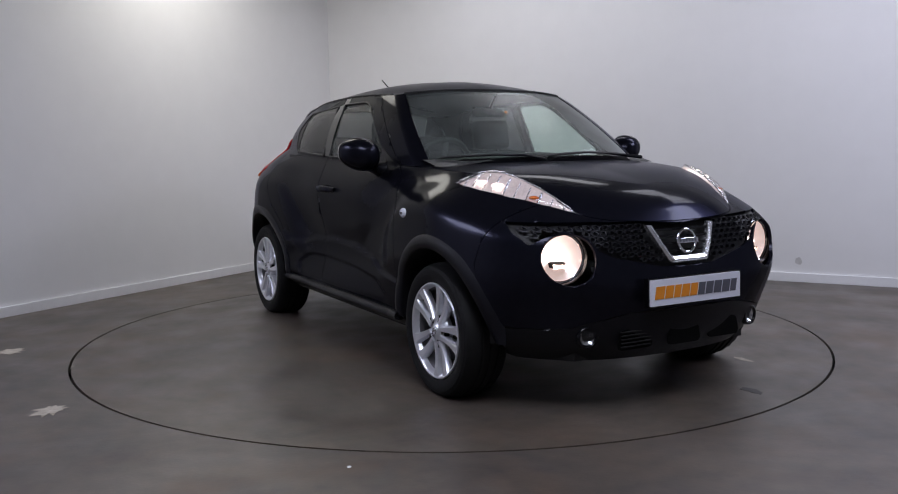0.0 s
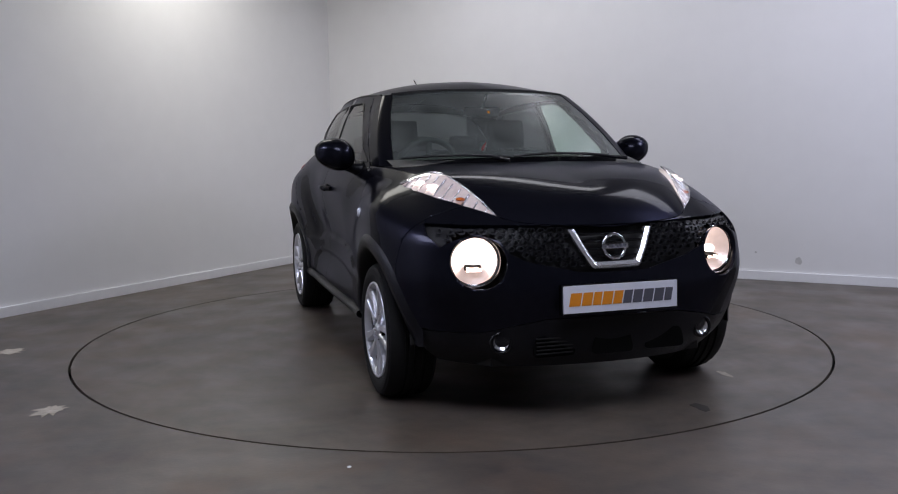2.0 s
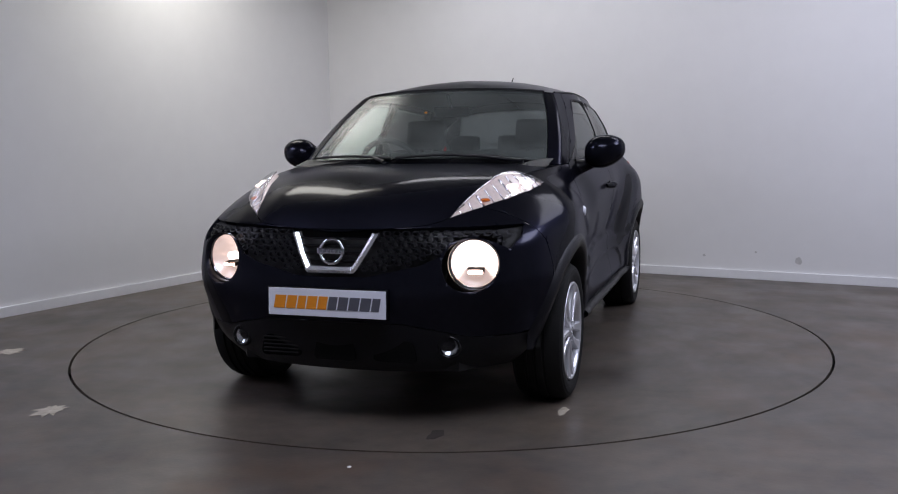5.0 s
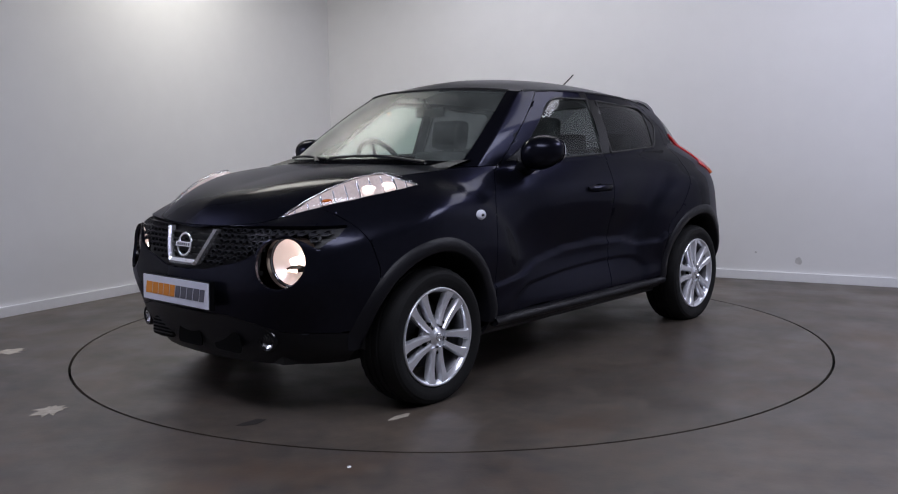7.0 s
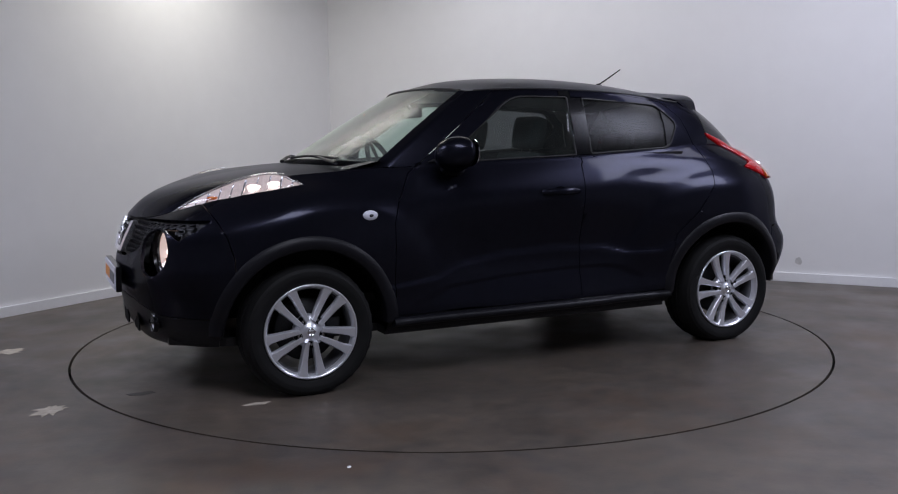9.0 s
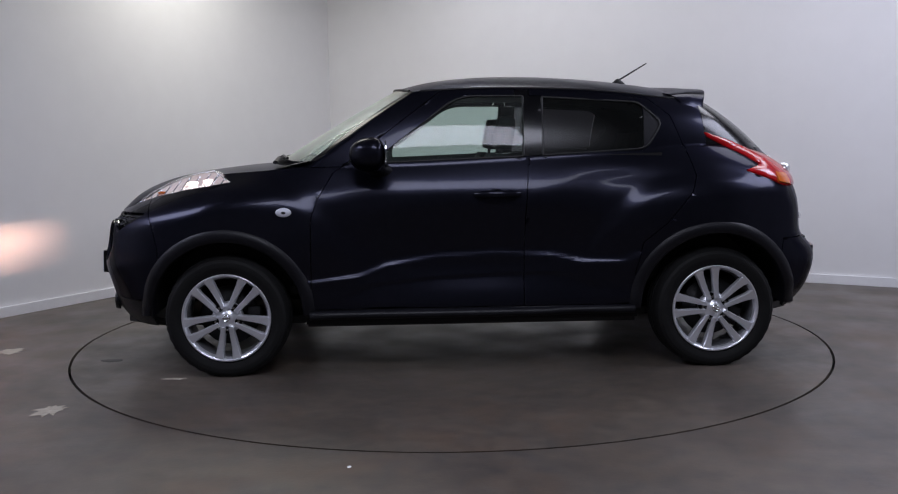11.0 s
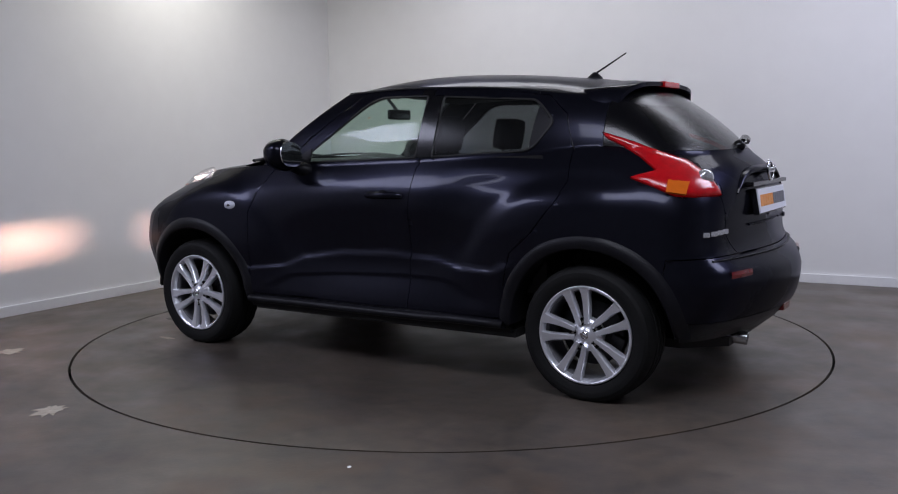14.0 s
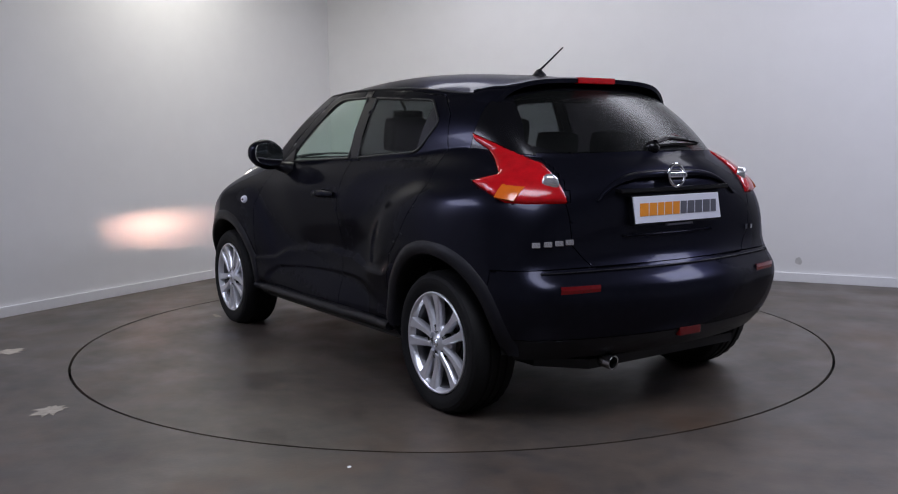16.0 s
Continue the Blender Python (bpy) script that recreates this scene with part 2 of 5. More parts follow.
# ---- the room ----
def build_room():
    bm = bmesh.new()
    outline = [P_LEFT, CORNER, P_RIGHT, P_NEAR]
    n = 192
    inner = [bm.verts.new(((RING + 0.007) * math.cos(2 * math.pi * k / n), (RING + 0.007) * math.sin(2 * math.pi * k / n), 0)) for k in range(n)]
    deep = [bm.verts.new((v.co.x, v.co.y, -0.04)) for v in inner]
    outer = []
    for v in inner:
        way = Vector((v.co.x, v.co.y)).normalized()
        far = 40.0
        for i in range(4):
            a, b = outline[i], outline[(i + 1) % 4]
            hit = geometry.intersect_line_line_2d(Vector((0, 0)), way * 40, a, b)
            if hit:
                far = min(far, hit.length)
        outer.append(bm.verts.new((*(way * (far + 0.1)), 0)))
    for k in range(n):
        j = (k + 1) % n
        bm.faces.new((inner[k], outer[k], outer[j], inner[j]))
        bm.faces.new((deep[k], inner[k], inner[j], deep[j]))
    tagged(mesh_object("floor", bm, M_FLOOR, smooth=False), "dark grey painted concrete studio floor, scuffed and stained", "floor", kind="structure")
    bm = bmesh.new()
    lathe(bm, [(RING - 0.1, -0.041), (RING + 0.1, -0.041)], 128)
    tagged(mesh_object("floor_groove", bm, M_GROOVE, smooth=False), "narrow dark gap round the turntable", "groove", kind="structure")

    def wall(name, a, b, side, paint=M_WALL, label="plain white painted studio wall"):
        d = (b - a).normalized()
        nrm = Vector((-d.y, d.x)) * side
        m = Matrix(((d.x, nrm.x, 0, a.x), (d.y, nrm.y, 0, a.y), (0, 0, 1, 0), (0, 0, 0, 1)))
        length = (b - a).length
        bm = bmesh.new()
        box(bm, -WALL, length + WALL, 0, WALL, -0.05, CEILING, m)
        bmesh.ops.recalc_face_normals(bm, faces=bm.faces)
        tagged(mesh_object(name, bm, paint, smooth=False), label, "wall", kind="structure")
        bm = bmesh.new()
        vs = box(bm, 0.0, length, -0.018, -0.002, 0.0, 0.075, m, bevel=0.004)
        bmesh.ops.recalc_face_normals(bm, faces=bm.faces)
        tagged(mesh_object("baseboard", bm, M_BASE, smooth=False), "low white painted skirting board along the wall", "baseboard", kind="structure")

    wall("wall_left", CORNER, P_LEFT, -1)
    wall("wall_right", CORNER, P_RIGHT, 1)
    # added walls out of view: they close the room and tone the reflections
    wall("wall_near_left", P_LEFT, P_NEAR, -1, M_NEAR, "unseen plain grey wall, added to close the room behind the camera")
    wall("wall_near_right", P_RIGHT, P_NEAR, 1, M_NEAR, "unseen plain grey wall, added to close the room behind the camera")
    bm = bmesh.new()
    slab(bm, [tuple(p) for p in (P_LEFT, CORNER, P_RIGHT, P_NEAR)], CEILING, CEILING + 0.12)
    bmesh.ops.recalc_face_normals(bm, faces=bm.faces)
    tagged(mesh_object("ceiling", bm, M_CEIL, smooth=False), "plain dark grey studio ceiling", "ceiling", kind="structure")
    # housings for the unseen, assumed light panels under the ceiling
    for lx, ly, ll, lw, watts, tint in LAMPS:
        root = tagged(new("ceiling_light"), "white housing of an unseen, assumed light panel under the ceiling", "ceiling light", group="ceiling lights")
        root.matrix_world = pose(lx, ly, CEILING, 0, 0, -29)
        bm = bmesh.new()
        box(bm, -ll / 2 - 0.03, ll / 2 + 0.03, -lw / 2 - 0.02, lw / 2 + 0.02, -0.07, 0.0, bevel=0.006)
        part("housing", bm, M_WHITE, root, smooth=False)


build_room()


def build_turntable():
    bm = bmesh.new()
    lathe(bm, [(0.0005, 0.0), (0.7, 0.0), (1.5, 0.0), (RING - 0.007, 0.0), (RING - 0.007, -0.04)], 192)
    bmesh.ops.remove_doubles(bm, verts=bm.verts, dist=0.0008)
    root = tagged(new("turntable"), "round dark grey car turntable flush with the floor", "turntable")
    part("disc", bm, M_TABLE, root, smooth=False)
    rnd = random.Random(4)
    # scuffs that turn with the disc
    for x, y, s, mt in SCUFFS:
        bm = bmesh.new()
        poly = [(x + s * (0.6 + 0.5 * rnd.random()) * math.cos(a * 0.5236) * 1.3, y + s * (0.5 + 0.5 * rnd.random()) * math.sin(a * 0.5236) * 0.6) for a in range(12)]
        slab(bm, poly, 0.0004, 0.0012)
        part("scuff", bm, mt, root, "worn scuff in the paint", smooth=False)
    return root

# ---- the car: x forwards, y to its left, z up ----
OFF = Vector((-0.0768, 0.1161, 0.0))      # the car's middle from the turntable's axis
HUB_Z, HUB_X = 0.306, 1.262

# profiles from the bottom edge up to the bonnet's edge or the window sill, from the nose's middle round the side to the tail's middle
STATIONS = [
    [(1.93, 0, .23), (1.985, 0, .31), (2.01, 0, .42), (2.03, 0, .53), (2.03, 0, .61), (2.012, 0, .68), (1.988, 0, .765), (1.958, 0, .828)],
    [(1.90, .30, .23), (1.955, .30, .31), (1.985, .30, .42), (2.005, .30, .53), (2.0, .30, .61), (1.982, .30, .68), (1.958, .30, .77), (1.918, .30, .838)],
    [(1.79, .53, .23), (1.86, .55, .31), (1.90, .57, .42), (1.93, .585, .53), (1.935, .59, .61), (1.925, .59, .69), (1.90, .575, .785), (1.80, .455, .873)],
    [(1.62, .70, .24), (1.67, .745, .31), (1.71, .77, .42), (1.74, .785, .53), (1.755, .785, .62), (1.75, .775, .71), (1.705, .745, .82), (1.58, .545, .962)],
    [(1.48, .78, .25), (1.49, .82, .32), (1.50, .845, .42), (1.50, .862, .53), (1.50, .866, .64), (1.49, .862, .75), (1.45, .828, .865), (1.36, .620, 1.022)],
    [(1.265, .81, .25), (1.265, .84, .33), (1.265, .865, .43), (1.265, .88, .54), (1.265, .884, .66), (1.26, .88, .79), (1.23, .852, .905), (1.14, .675, 1.043)],
    [(.80, .79, .25), (.80, .825, .31), (.80, .832, .42), (.80, .840, .53), (.80, .848, .66), (.80, .850, .79), (.80, .828, .915), (.82, .722, 1.062)],
    [(.25, .79, .25), (.25, .825, .305), (.25, .812, .42), (.25, .786, .54), (.25, .802, .68), (.25, .828, .81), (.25, .828, .93), (.30, .752, 1.068)],
    [(-.30, .79, .255), (-.30, .825, .31), (-.30, .812, .42), (-.30, .788, .54), (-.30, .806, .68), (-.30, .832, .81), (-.30, .830, .93), (-.30, .755, 1.093)],
    [(-.80, .80, .26), (-.80, .83, .315), (-.80, .83, .42), (-.80, .84, .54), (-.80, .853, .68), (-.80, .866, .81), (-.80, .845, .945), (-.78, .745, 1.115)],
    [(-1.20, .82, .27), (-1.22, .845, .33), (-1.23, .868, .43), (-1.25, .884, .54), (-1.25, .888, .68), (-1.24, .885, .84), (-1.21, .848, .975), (-1.10, .698, 1.150)],
    [(-1.50, .80, .28), (-1.52, .825, .34), (-1.53, .845, .43), (-1.53, .856, .54), (-1.52, .860, .68), (-1.50, .855, .83), (-1.47, .815, .975), (-1.34, .645, 1.150)],
    [(-1.70, .70, .29), (-1.74, .735, .36), (-1.78, .755, .46), (-1.79, .758, .58), (-1.735, .755, .68), (-1.72, .75, .80), (-1.675, .715, .96), (-1.54, .575, 1.118)],
    [(-1.80, .47, .29), (-1.86, .50, .36), (-1.895, .51, .46), (-1.895, .51, .59), (-1.82, .51, .68), (-1.805, .51, .80), (-1.785, .49, .96), (-1.66, .42, 1.108)],
    [(-1.85, .22, .29), (-1.92, .23, .36), (-1.96, .23, .46), (-1.955, .23, .59), (-1.865, .23, .68), (-1.838, .23, .80), (-1.828, .23, .975), (-1.715, .21, 1.110)],
    [(-1.86, 0, .29), (-1.935, 0, .36), (-1.98, 0, .46), (-1.97, 0, .59), (-1.88, 0, .68), (-1.852, 0, .80), (-1.838, 0, .98), (-1.73, 0, 1.112)],
]
# the roof's edge above stations 6 to 15
ROOF_EDGE = [(.29, .572, 1.452), (-.02, .600, 1.463), (-.30, .606, 1.462), (-.72, .596, 1.443), (-1.00, .566, 1.412),
             (-1.16, .535, 1.400), (-1.235, .482, 1.405), (-1.275, .36, 1.423), (-1.295, .19, 1.437), (-1.30, 0, 1.442)]
ROOF_MID = [(.40, 0, 1.480), (.27, 0, 1.519), (.05, 0, 1.550), (-.30, 0, 1.556), (-.65, 0, 1.537), (-.94, 0, 1.512), (-1.15, 0, 1.482), (-1.30, 0, 1.442)]
BONNET_MID = [(1.958, 0, .828), (1.905, 0, .895), (1.80, 0, .957), (1.64, 0, 1.002), (1.44, 0, 1.040), (1.25, 0, 1.064), (1.08, 0, 1.080)]


def spline(knots, values, at):
    """Natural cubic spline through values (n, d) at knots, read at the places given."""
    knots, values, at = np.asarray(knots, float), np.asarray(values, float), np.asarray(at, float)
    n = len(knots)
    hh = np.diff(knots)
    a = np.zeros((n, n))
    b = np.zeros((n,) + values.shape[1:])
    a[0, 0] = a[-1, -1] = 1
    for i in range(1, n - 1):
        a[i, i - 1], a[i, i], a[i, i + 1] = hh[i - 1], 2 * (hh[i - 1] + hh[i]), hh[i]
        b[i] = 6 * ((values[i + 1] - values[i]) / hh[i] - (values[i] - values[i - 1]) / hh[i - 1])
    m2 = np.linalg.solve(a, b.reshape(n, -1)).reshape(b.shape)
    k = np.clip(np.searchsorted(knots, at) - 1, 0, n - 2)
    w = hh[k]
    ex = (slice(None),) + (None,) * (values.ndim - 1)
    l, r = (knots[k + 1] - at)[ex], (at - knots[k])[ex]
    w = w[ex]
    return m2[k] * l ** 3 / (6 * w) + m2[k + 1] * r ** 3 / (6 * w) + (values[k] / w - m2[k] * w / 6) * l + (values[k + 1] / w - m2[k + 1] * w / 6) * r


S = np.array(STATIONS, float)
FLIP = np.array((1.0, -1.0, 1.0))
step = np.sqrt(np.linalg.norm(np.diff(S, axis=0), axis=2).mean(1))
KU = np.concatenate([[0], np.cumsum(step)])


def mirrored_ends(k, v, start=True, end=True):
    kk, vv = list(k), list(v)
    if start:
        kk = [-k[2], -k[1]] + kk
        vv = [v[2] * FLIP, v[1] * FLIP] + vv
    if end:
        kk += [2 * k[-1] - k[-2], 2 * k[-1] - k[-3]]
        vv += [v[-2] * FLIP, v[-3] * FLIP]
    return np.array(kk), np.array(vv)


def along(us):
    """All profile points at the places us round the body: (len(us), 8, 3)."""
    k, v = mirrored_ends(KU, S)
    return spline(k, v, us)


KV = np.concatenate([[0], np.cumsum(np.sqrt(np.linalg.norm(np.diff(S, axis=1), axis=2).mean(0)))])


def ease(v):
    v = np.clip(v, 0, 1)
    return v * v * (3 - 2 * v)


def sculpt(g):
    """The pressed ledge along the doors and the haunches over the wheels."""
    x, y, z = g[..., 0], g[..., 1].copy(), g[..., 2]
    xs = (-.95, -.86, -.776, -.564, -.419, -.121, .185, .456, .579, .823, .95)
    upper = np.interp(x, xs, (.62, .608, .566, .566, .603, .617, .603, .561, .510, .484, .48))
    lower = np.interp(x, (-.70, -.635, -.525, -.419, -.192, .186, .537, .665, .75), (.41, .435, .488, .500, .500, .486, .457, .397, .37))
    reach = ease((x + .93) / .10) * ease((.93 - x) / .12)
    out = np.sign(y)
    move = .016 * ease((upper + .008 - z) / .016) * ease((z - .27) / .10) * reach
    inner = ease((x + .70) / .10) * ease((.74 - x) / .12)
    move = move - .008 * ease((lower + .007 - z) / .014) * ease((z - .30) / .06) * inner
    for cx, radius, high in ((-1.235, .705, .017), (1.25, .700, .013)):
        r = np.hypot(x - cx, z - .30)
        belt = ease((r - radius + .05) / .10) * ease((1.10 - r) / .28) * ease((1.075 - z) / .10) * ease((z - .50) / .22)
        body = ease((radius + .02 - r) / .16) * ease((r - .36) / .10) * ease((z - .42) / .2)
        side = ease((1.55 - np.abs(x)) / .25)
        move = move + high * (.7 * body - belt) * side
    g[..., 1] = y + out * move * (np.abs(y) > .5)
    return g


def lower_grid(us, nv):
    pts = along(us)
    t = np.linspace(0, 1, nv)
    vs = KV[-1] * np.interp(t, (0, .10, .48, 1), (0, .13, .42, 1))
    return sculpt(np.stack([spline(KV, p, vs) for p in pts]))


KR = KU[6:]


def roof_edge(us):
    k, v = mirrored_ends(KR, np.array(ROOF_EDGE, float), start=False)
    return spline(k, v, us)


def upper_grid(us, nv):
    lo, hi = along(us)[:, 7], roof_edge(us)
    s = np.linspace(0, 1, nv)[None, :, None]
    g = lo[:, None] * (1 - s) + hi[:, None] * s
    out = np.concatenate([np.cross(np.gradient(lo, axis=0), hi - lo)], 0)
    out /= np.linalg.norm(out, axis=1)[:, None]
    sign = np.sign((out * (lo - np.array((-.3, 0, 1.0)))).sum(1))[:, None]
    return g + (out * sign)[:, None] * (4 * s * (1 - s)) * 0.022


NU_A, NU_B = 150, 130
U_FRONT = np.linspace(0, KU[6], NU_A)
U_BACK = np.linspace(KU[6], KU[15], NU_B)
G_LOW = lower_grid(np.concatenate([U_FRONT[:-1], U_BACK]), 72)
G_UP = upper_grid(U_BACK, 34)


def curve(points, n):
    p = np.array(points, float)
    k = np.concatenate([[0], np.cumsum(np.linalg.norm(np.diff(p, axis=0), axis=1))])
    return spline(k, p, np.linspace(0, k[-1], n))


def screen_grid(nu, nv):
    """The windscreen and its pillars, from the middle to the pillar's outer edge."""
    side = G_UP[0]
    side = side[np.linspace(0, len(side) - 1, nv).round().astype(int)]
    s = np.linspace(0, 1, nv)
    mid = np.array((1.08, 0, 1.080))[None] * (1 - s)[:, None] + np.array((.40, 0, 1.480))[None] * s[:, None]
    mid = mid + np.array((0.035, 0, 0.055))[None] * (4 * s * (1 - s))[:, None] * 0.12
    w = np.linspace(0, 1, nu)[:, None, None]
    g = np.empty((nu, nv, 3))
    g[..., 1] = side[None, :, 1] * w[..., 0]
    bow = w[..., 0] ** 2.6
    g[..., 0] = mid[None, :, 0] * (1 - bow) + side[None, :, 0] * bow
    g[..., 2] = mid[None, :, 2] * (1 - bow) + side[None, :, 2] * bow
    return g


G_SCREEN = screen_grid(40, 34)


def coons(front, rear, mid, side, lift=0.0):
    """A patch from four curves: front and rear run from the middle to the side; mid and side from front to rear."""
    nu, nv = len(mid), len(front)
    u = np.linspace(0, 1, nu)[:, None, None]
    v = np.linspace(0, 1, nv)[None, :, None]
    a = front[None] * (1 - u) + rear[None] * u
    b = mid[:, None] * (1 - v) + side[:, None] * v
    c = front[0] * (1 - u) * (1 - v) + front[-1] * (1 - u) * v + rear[0] * u * (1 - v) + rear[-1] * u * v
    g = a + b - c
    g[..., 2] += lift * (np.sin(np.pi * u[..., 0]) * np.sin(np.pi * v[..., 0]))
    return g


def resample(p, n):
    k = np.concatenate([[0], np.cumsum(np.linalg.norm(np.diff(p, axis=0), axis=1))])
    t = np.linspace(0, k[-1], n)
    return np.stack([np.interp(t, k, p[:, i]) for i in range(3)], 1)


top_edge = G_LOW[:, -1]
i2 = int(np.argmin(np.abs(np.concatenate([U_FRONT[:-1], U_BACK]) - KU[2])))
i6 = NU_A - 1
G_BONNET = coons(resample(top_edge[:i2 + 1], 24), resample(G_SCREEN[:, 0], 24), resample(curve(BONNET_MID, 80), 60), resample(top_edge[i2:i6 + 1], 60), 0.012)
i12 = int(np.argmin(np.abs(U_BACK - KU[12])))
roof_side = G_UP[:, -1]
G_ROOF = coons(resample(G_SCREEN[:, -1], 24), resample(roof_side[i12:][::-1], 24), resample(curve(ROOF_MID, 80), 60), resample(roof_side[:i12 + 1], 60), 0.02)


def grid_bm(g):
    bm = bmesh.new()
    vs = [[bm.verts.new(p) for p in row] for row in g]
    for i in range(len(vs) - 1):
        for j in range(len(vs[0]) - 1):
            q = [vs[i][j], vs[i + 1][j], vs[i + 1][j + 1], vs[i][j + 1]]
            try:
                bm.faces.new(q)
            except ValueError:
                pass
    bmesh.ops.remove_doubles(bm, verts=bm.verts, dist=1e-5)
    return bm


def cut(bm, axes, pts, closed=False, side=None, margin=0.02):
    """Cuts the sheet along a polyline drawn in two axes; side filters the faces that are cut."""
    i, j = axes
    k = 3 - i - j
    n = len(pts)
    for s in range(n if closed else n - 1):
        a, b = pts[s], pts[(s + 1) % n]
        d = (b[0] - a[0], b[1] - a[1])
        no = Vector((0, 0, 0))
        no[i], no[j] = -d[1], d[0]
        if no.length < 1e-7:
            continue
        co = Vector((0, 0, 0))
        co[i], co[j] = a
        lo = (min(a[0], b[0]) - margin * 0.2, min(a[1], b[1]) - margin * 0.2)
        hi = (max(a[0], b[0]) + margin * 0.2, max(a[1], b[1]) + margin * 0.2)
        near = []
        for fc in bm.faces:
            ci = [v.co[i] for v in fc.verts]
            cj = [v.co[j] for v in fc.verts]
            if max(ci) < lo[0] or min(ci) > hi[0] or max(cj) < lo[1] or min(cj) > hi[1]:
                continue
            if side and not side(fc.calc_center_median()):
                continue
            near.append(fc)
        geom = near + list({e for fc in near for e in fc.edges}) + list({v for fc in near for v in fc.verts})
        bmesh.ops.bisect_plane(bm, geom=geom, plane_co=co, plane_no=no.normalized(), dist=1e-5)


def inside(p, poly):
    x, y = p
    hit = False
    n = len(poly)
    for s in range(n):
        (x0, y0), (x1, y1) = poly[s], poly[(s + 1) % n]
        if (y0 > y) != (y1 > y) and x < (x1 - x0) * (y - y0) / (y1 - y0) + x0:
            hit = not hit
    return hit


def rounded(poly, r, n=5):
    """A polygon with its corners rounded; r one radius or one for each corner."""
    out = []
    m = len(poly)
    for s in range(m):
        rr = r[s] if isinstance(r, (list, tuple)) else r
        p0, p, p1 = Vector(poly[s - 1]), Vector(poly[s]), Vector(poly[(s + 1) % m])
        a, b = (p0 - p), (p1 - p)
        rr = min(rr, a.length * 0.48, b.length * 0.48)
        if rr < 1e-4:
            out.append(tuple(p))
            continue
        a, b = p + a.normalized() * rr, p + b.normalized() * rr
        for k in range(n + 1):
            t = k / n
            out.append(tuple(a * (1 - t) ** 2 + p * 2 * t * (1 - t) + b * t * t))
    return out


def ring_points(cx, cy, rx, ry, n=40):
    return [(cx + rx * math.cos(2 * math.pi * k / n), cy + ry * math.sin(2 * math.pi * k / n)) for k in range(n)]


def sort_faces(bm, key):
    """Groups the faces of a sheet: key(centre) gives a panel's name or None."""
    groups = {}
    for fc in bm.faces:
        name = key(fc.calc_center_median())
        if name:
            groups.setdefault(name, []).append([tuple(v.co) for v in fc.verts])
    bm.free()
    return groups


def sheet(polys, both=False, flip=False, gap=0.0022, depth=0.014, push=0.0, dome=0.0):
    """A panel from faces: welded, turned outwards, drawn in by the gap and with a folded edge."""
    bm = bmesh.new()
    seen = {}

    def vert(p):
        key = (round(p[0], 4), round(p[1], 4), round(p[2], 4))
        if key not in seen:
            seen[key] = bm.verts.new(p)
        return seen[key]

    for pl in polys:
        variants = [pl] if not flip else []
        if both or flip:
            variants.append([(x, -y, z) for x, y, z in reversed(pl)])
        for q in variants:
            vs = []
            for p in q:
                v = vert(p)
                if v not in vs:
                    vs.append(v)
            if len(vs) > 2:
                try:
                    bm.faces.new(vs)
                except ValueError:
                    pass
    bmesh.ops.remove_doubles(bm, verts=bm.verts, dist=0.0014)
    bmesh.ops.dissolve_degenerate(bm, dist=0.0005, edges=bm.edges)
    bmesh.ops.recalc_face_normals(bm, faces=bm.faces)
    bm.normal_update()
    score = sum((fc.calc_center_median() - Vector((fc.calc_center_median().x * 0.6, 0, 0.55))).dot(fc.normal) * fc.calc_area() for fc in bm.faces)
    if score < 0:
        bmesh.ops.reverse_faces(bm, faces=bm.faces)
        bm.normal_update()
    edge = [e for e in bm.edges if e.is_boundary]

    def even_normals():
        """Normals weighted by area and averaged with the neighbours'."""
        first = {}
        for v in bm.verts:
            n = Vector((0, 0, 0))
            for fc in v.link_faces:
                n += fc.normal * fc.calc_area()
            first[v] = n
        out = {}
        for v in bm.verts:
            n = first[v].copy()
            for e in v.link_edges:
                n += first[e.other_vert(v)]
            out[v] = n.normalized() if n.length > 1e-12 else v.normal.copy()
        return out

    soft = even_normals()
    if push or dome:
        rim = [v.co.copy() for e in edge for v in e.verts]
        moves = []
        for v in bm.verts:
            near = min((v.co - r).length for r in rim) if dome else 0
            moves.append((v, soft[v] * (push + dome * min(1.0, near / 0.05) ** 0.6)))
        for v, d in moves:
            v.co += d
        bm.normal_update()
    border = {v for e in edge for v in e.verts}
    shift = {}
    for v in border:
        d = Vector((0, 0, 0))
        for e in v.link_edges:
            if e.is_boundary:
                t = (e.other_vert(v).co - v.co).normalized()
                w = e.link_faces[0].calc_center_median() - v.co
                w -= t * w.dot(t)
                if w.length > 1e-6:
                    d += w.normalized()
        d -= soft[v] * d.dot(soft[v])
        # keep along the edge: take away the part that runs with it
        if d.length > 1e-6:
            shift[v] = d.normalized() * gap
    for v, d in shift.items():
        v.co += d
    bm.normal_update()
    if depth:
        dup_a = {v: bm.verts.new(v.co) for v in border}
        dup_b = {v: bm.verts.new(v.co - soft[v] * depth) for v in border}
        for e in edge:
            a, b = e.verts
            lp = e.link_loops[0]
            if lp.vert is a:
                a, b = b, a
            try:
                bm.faces.new((dup_a[a], dup_a[b], dup_b[b], dup_b[a]))
            except ValueError:
                pass
    return bm


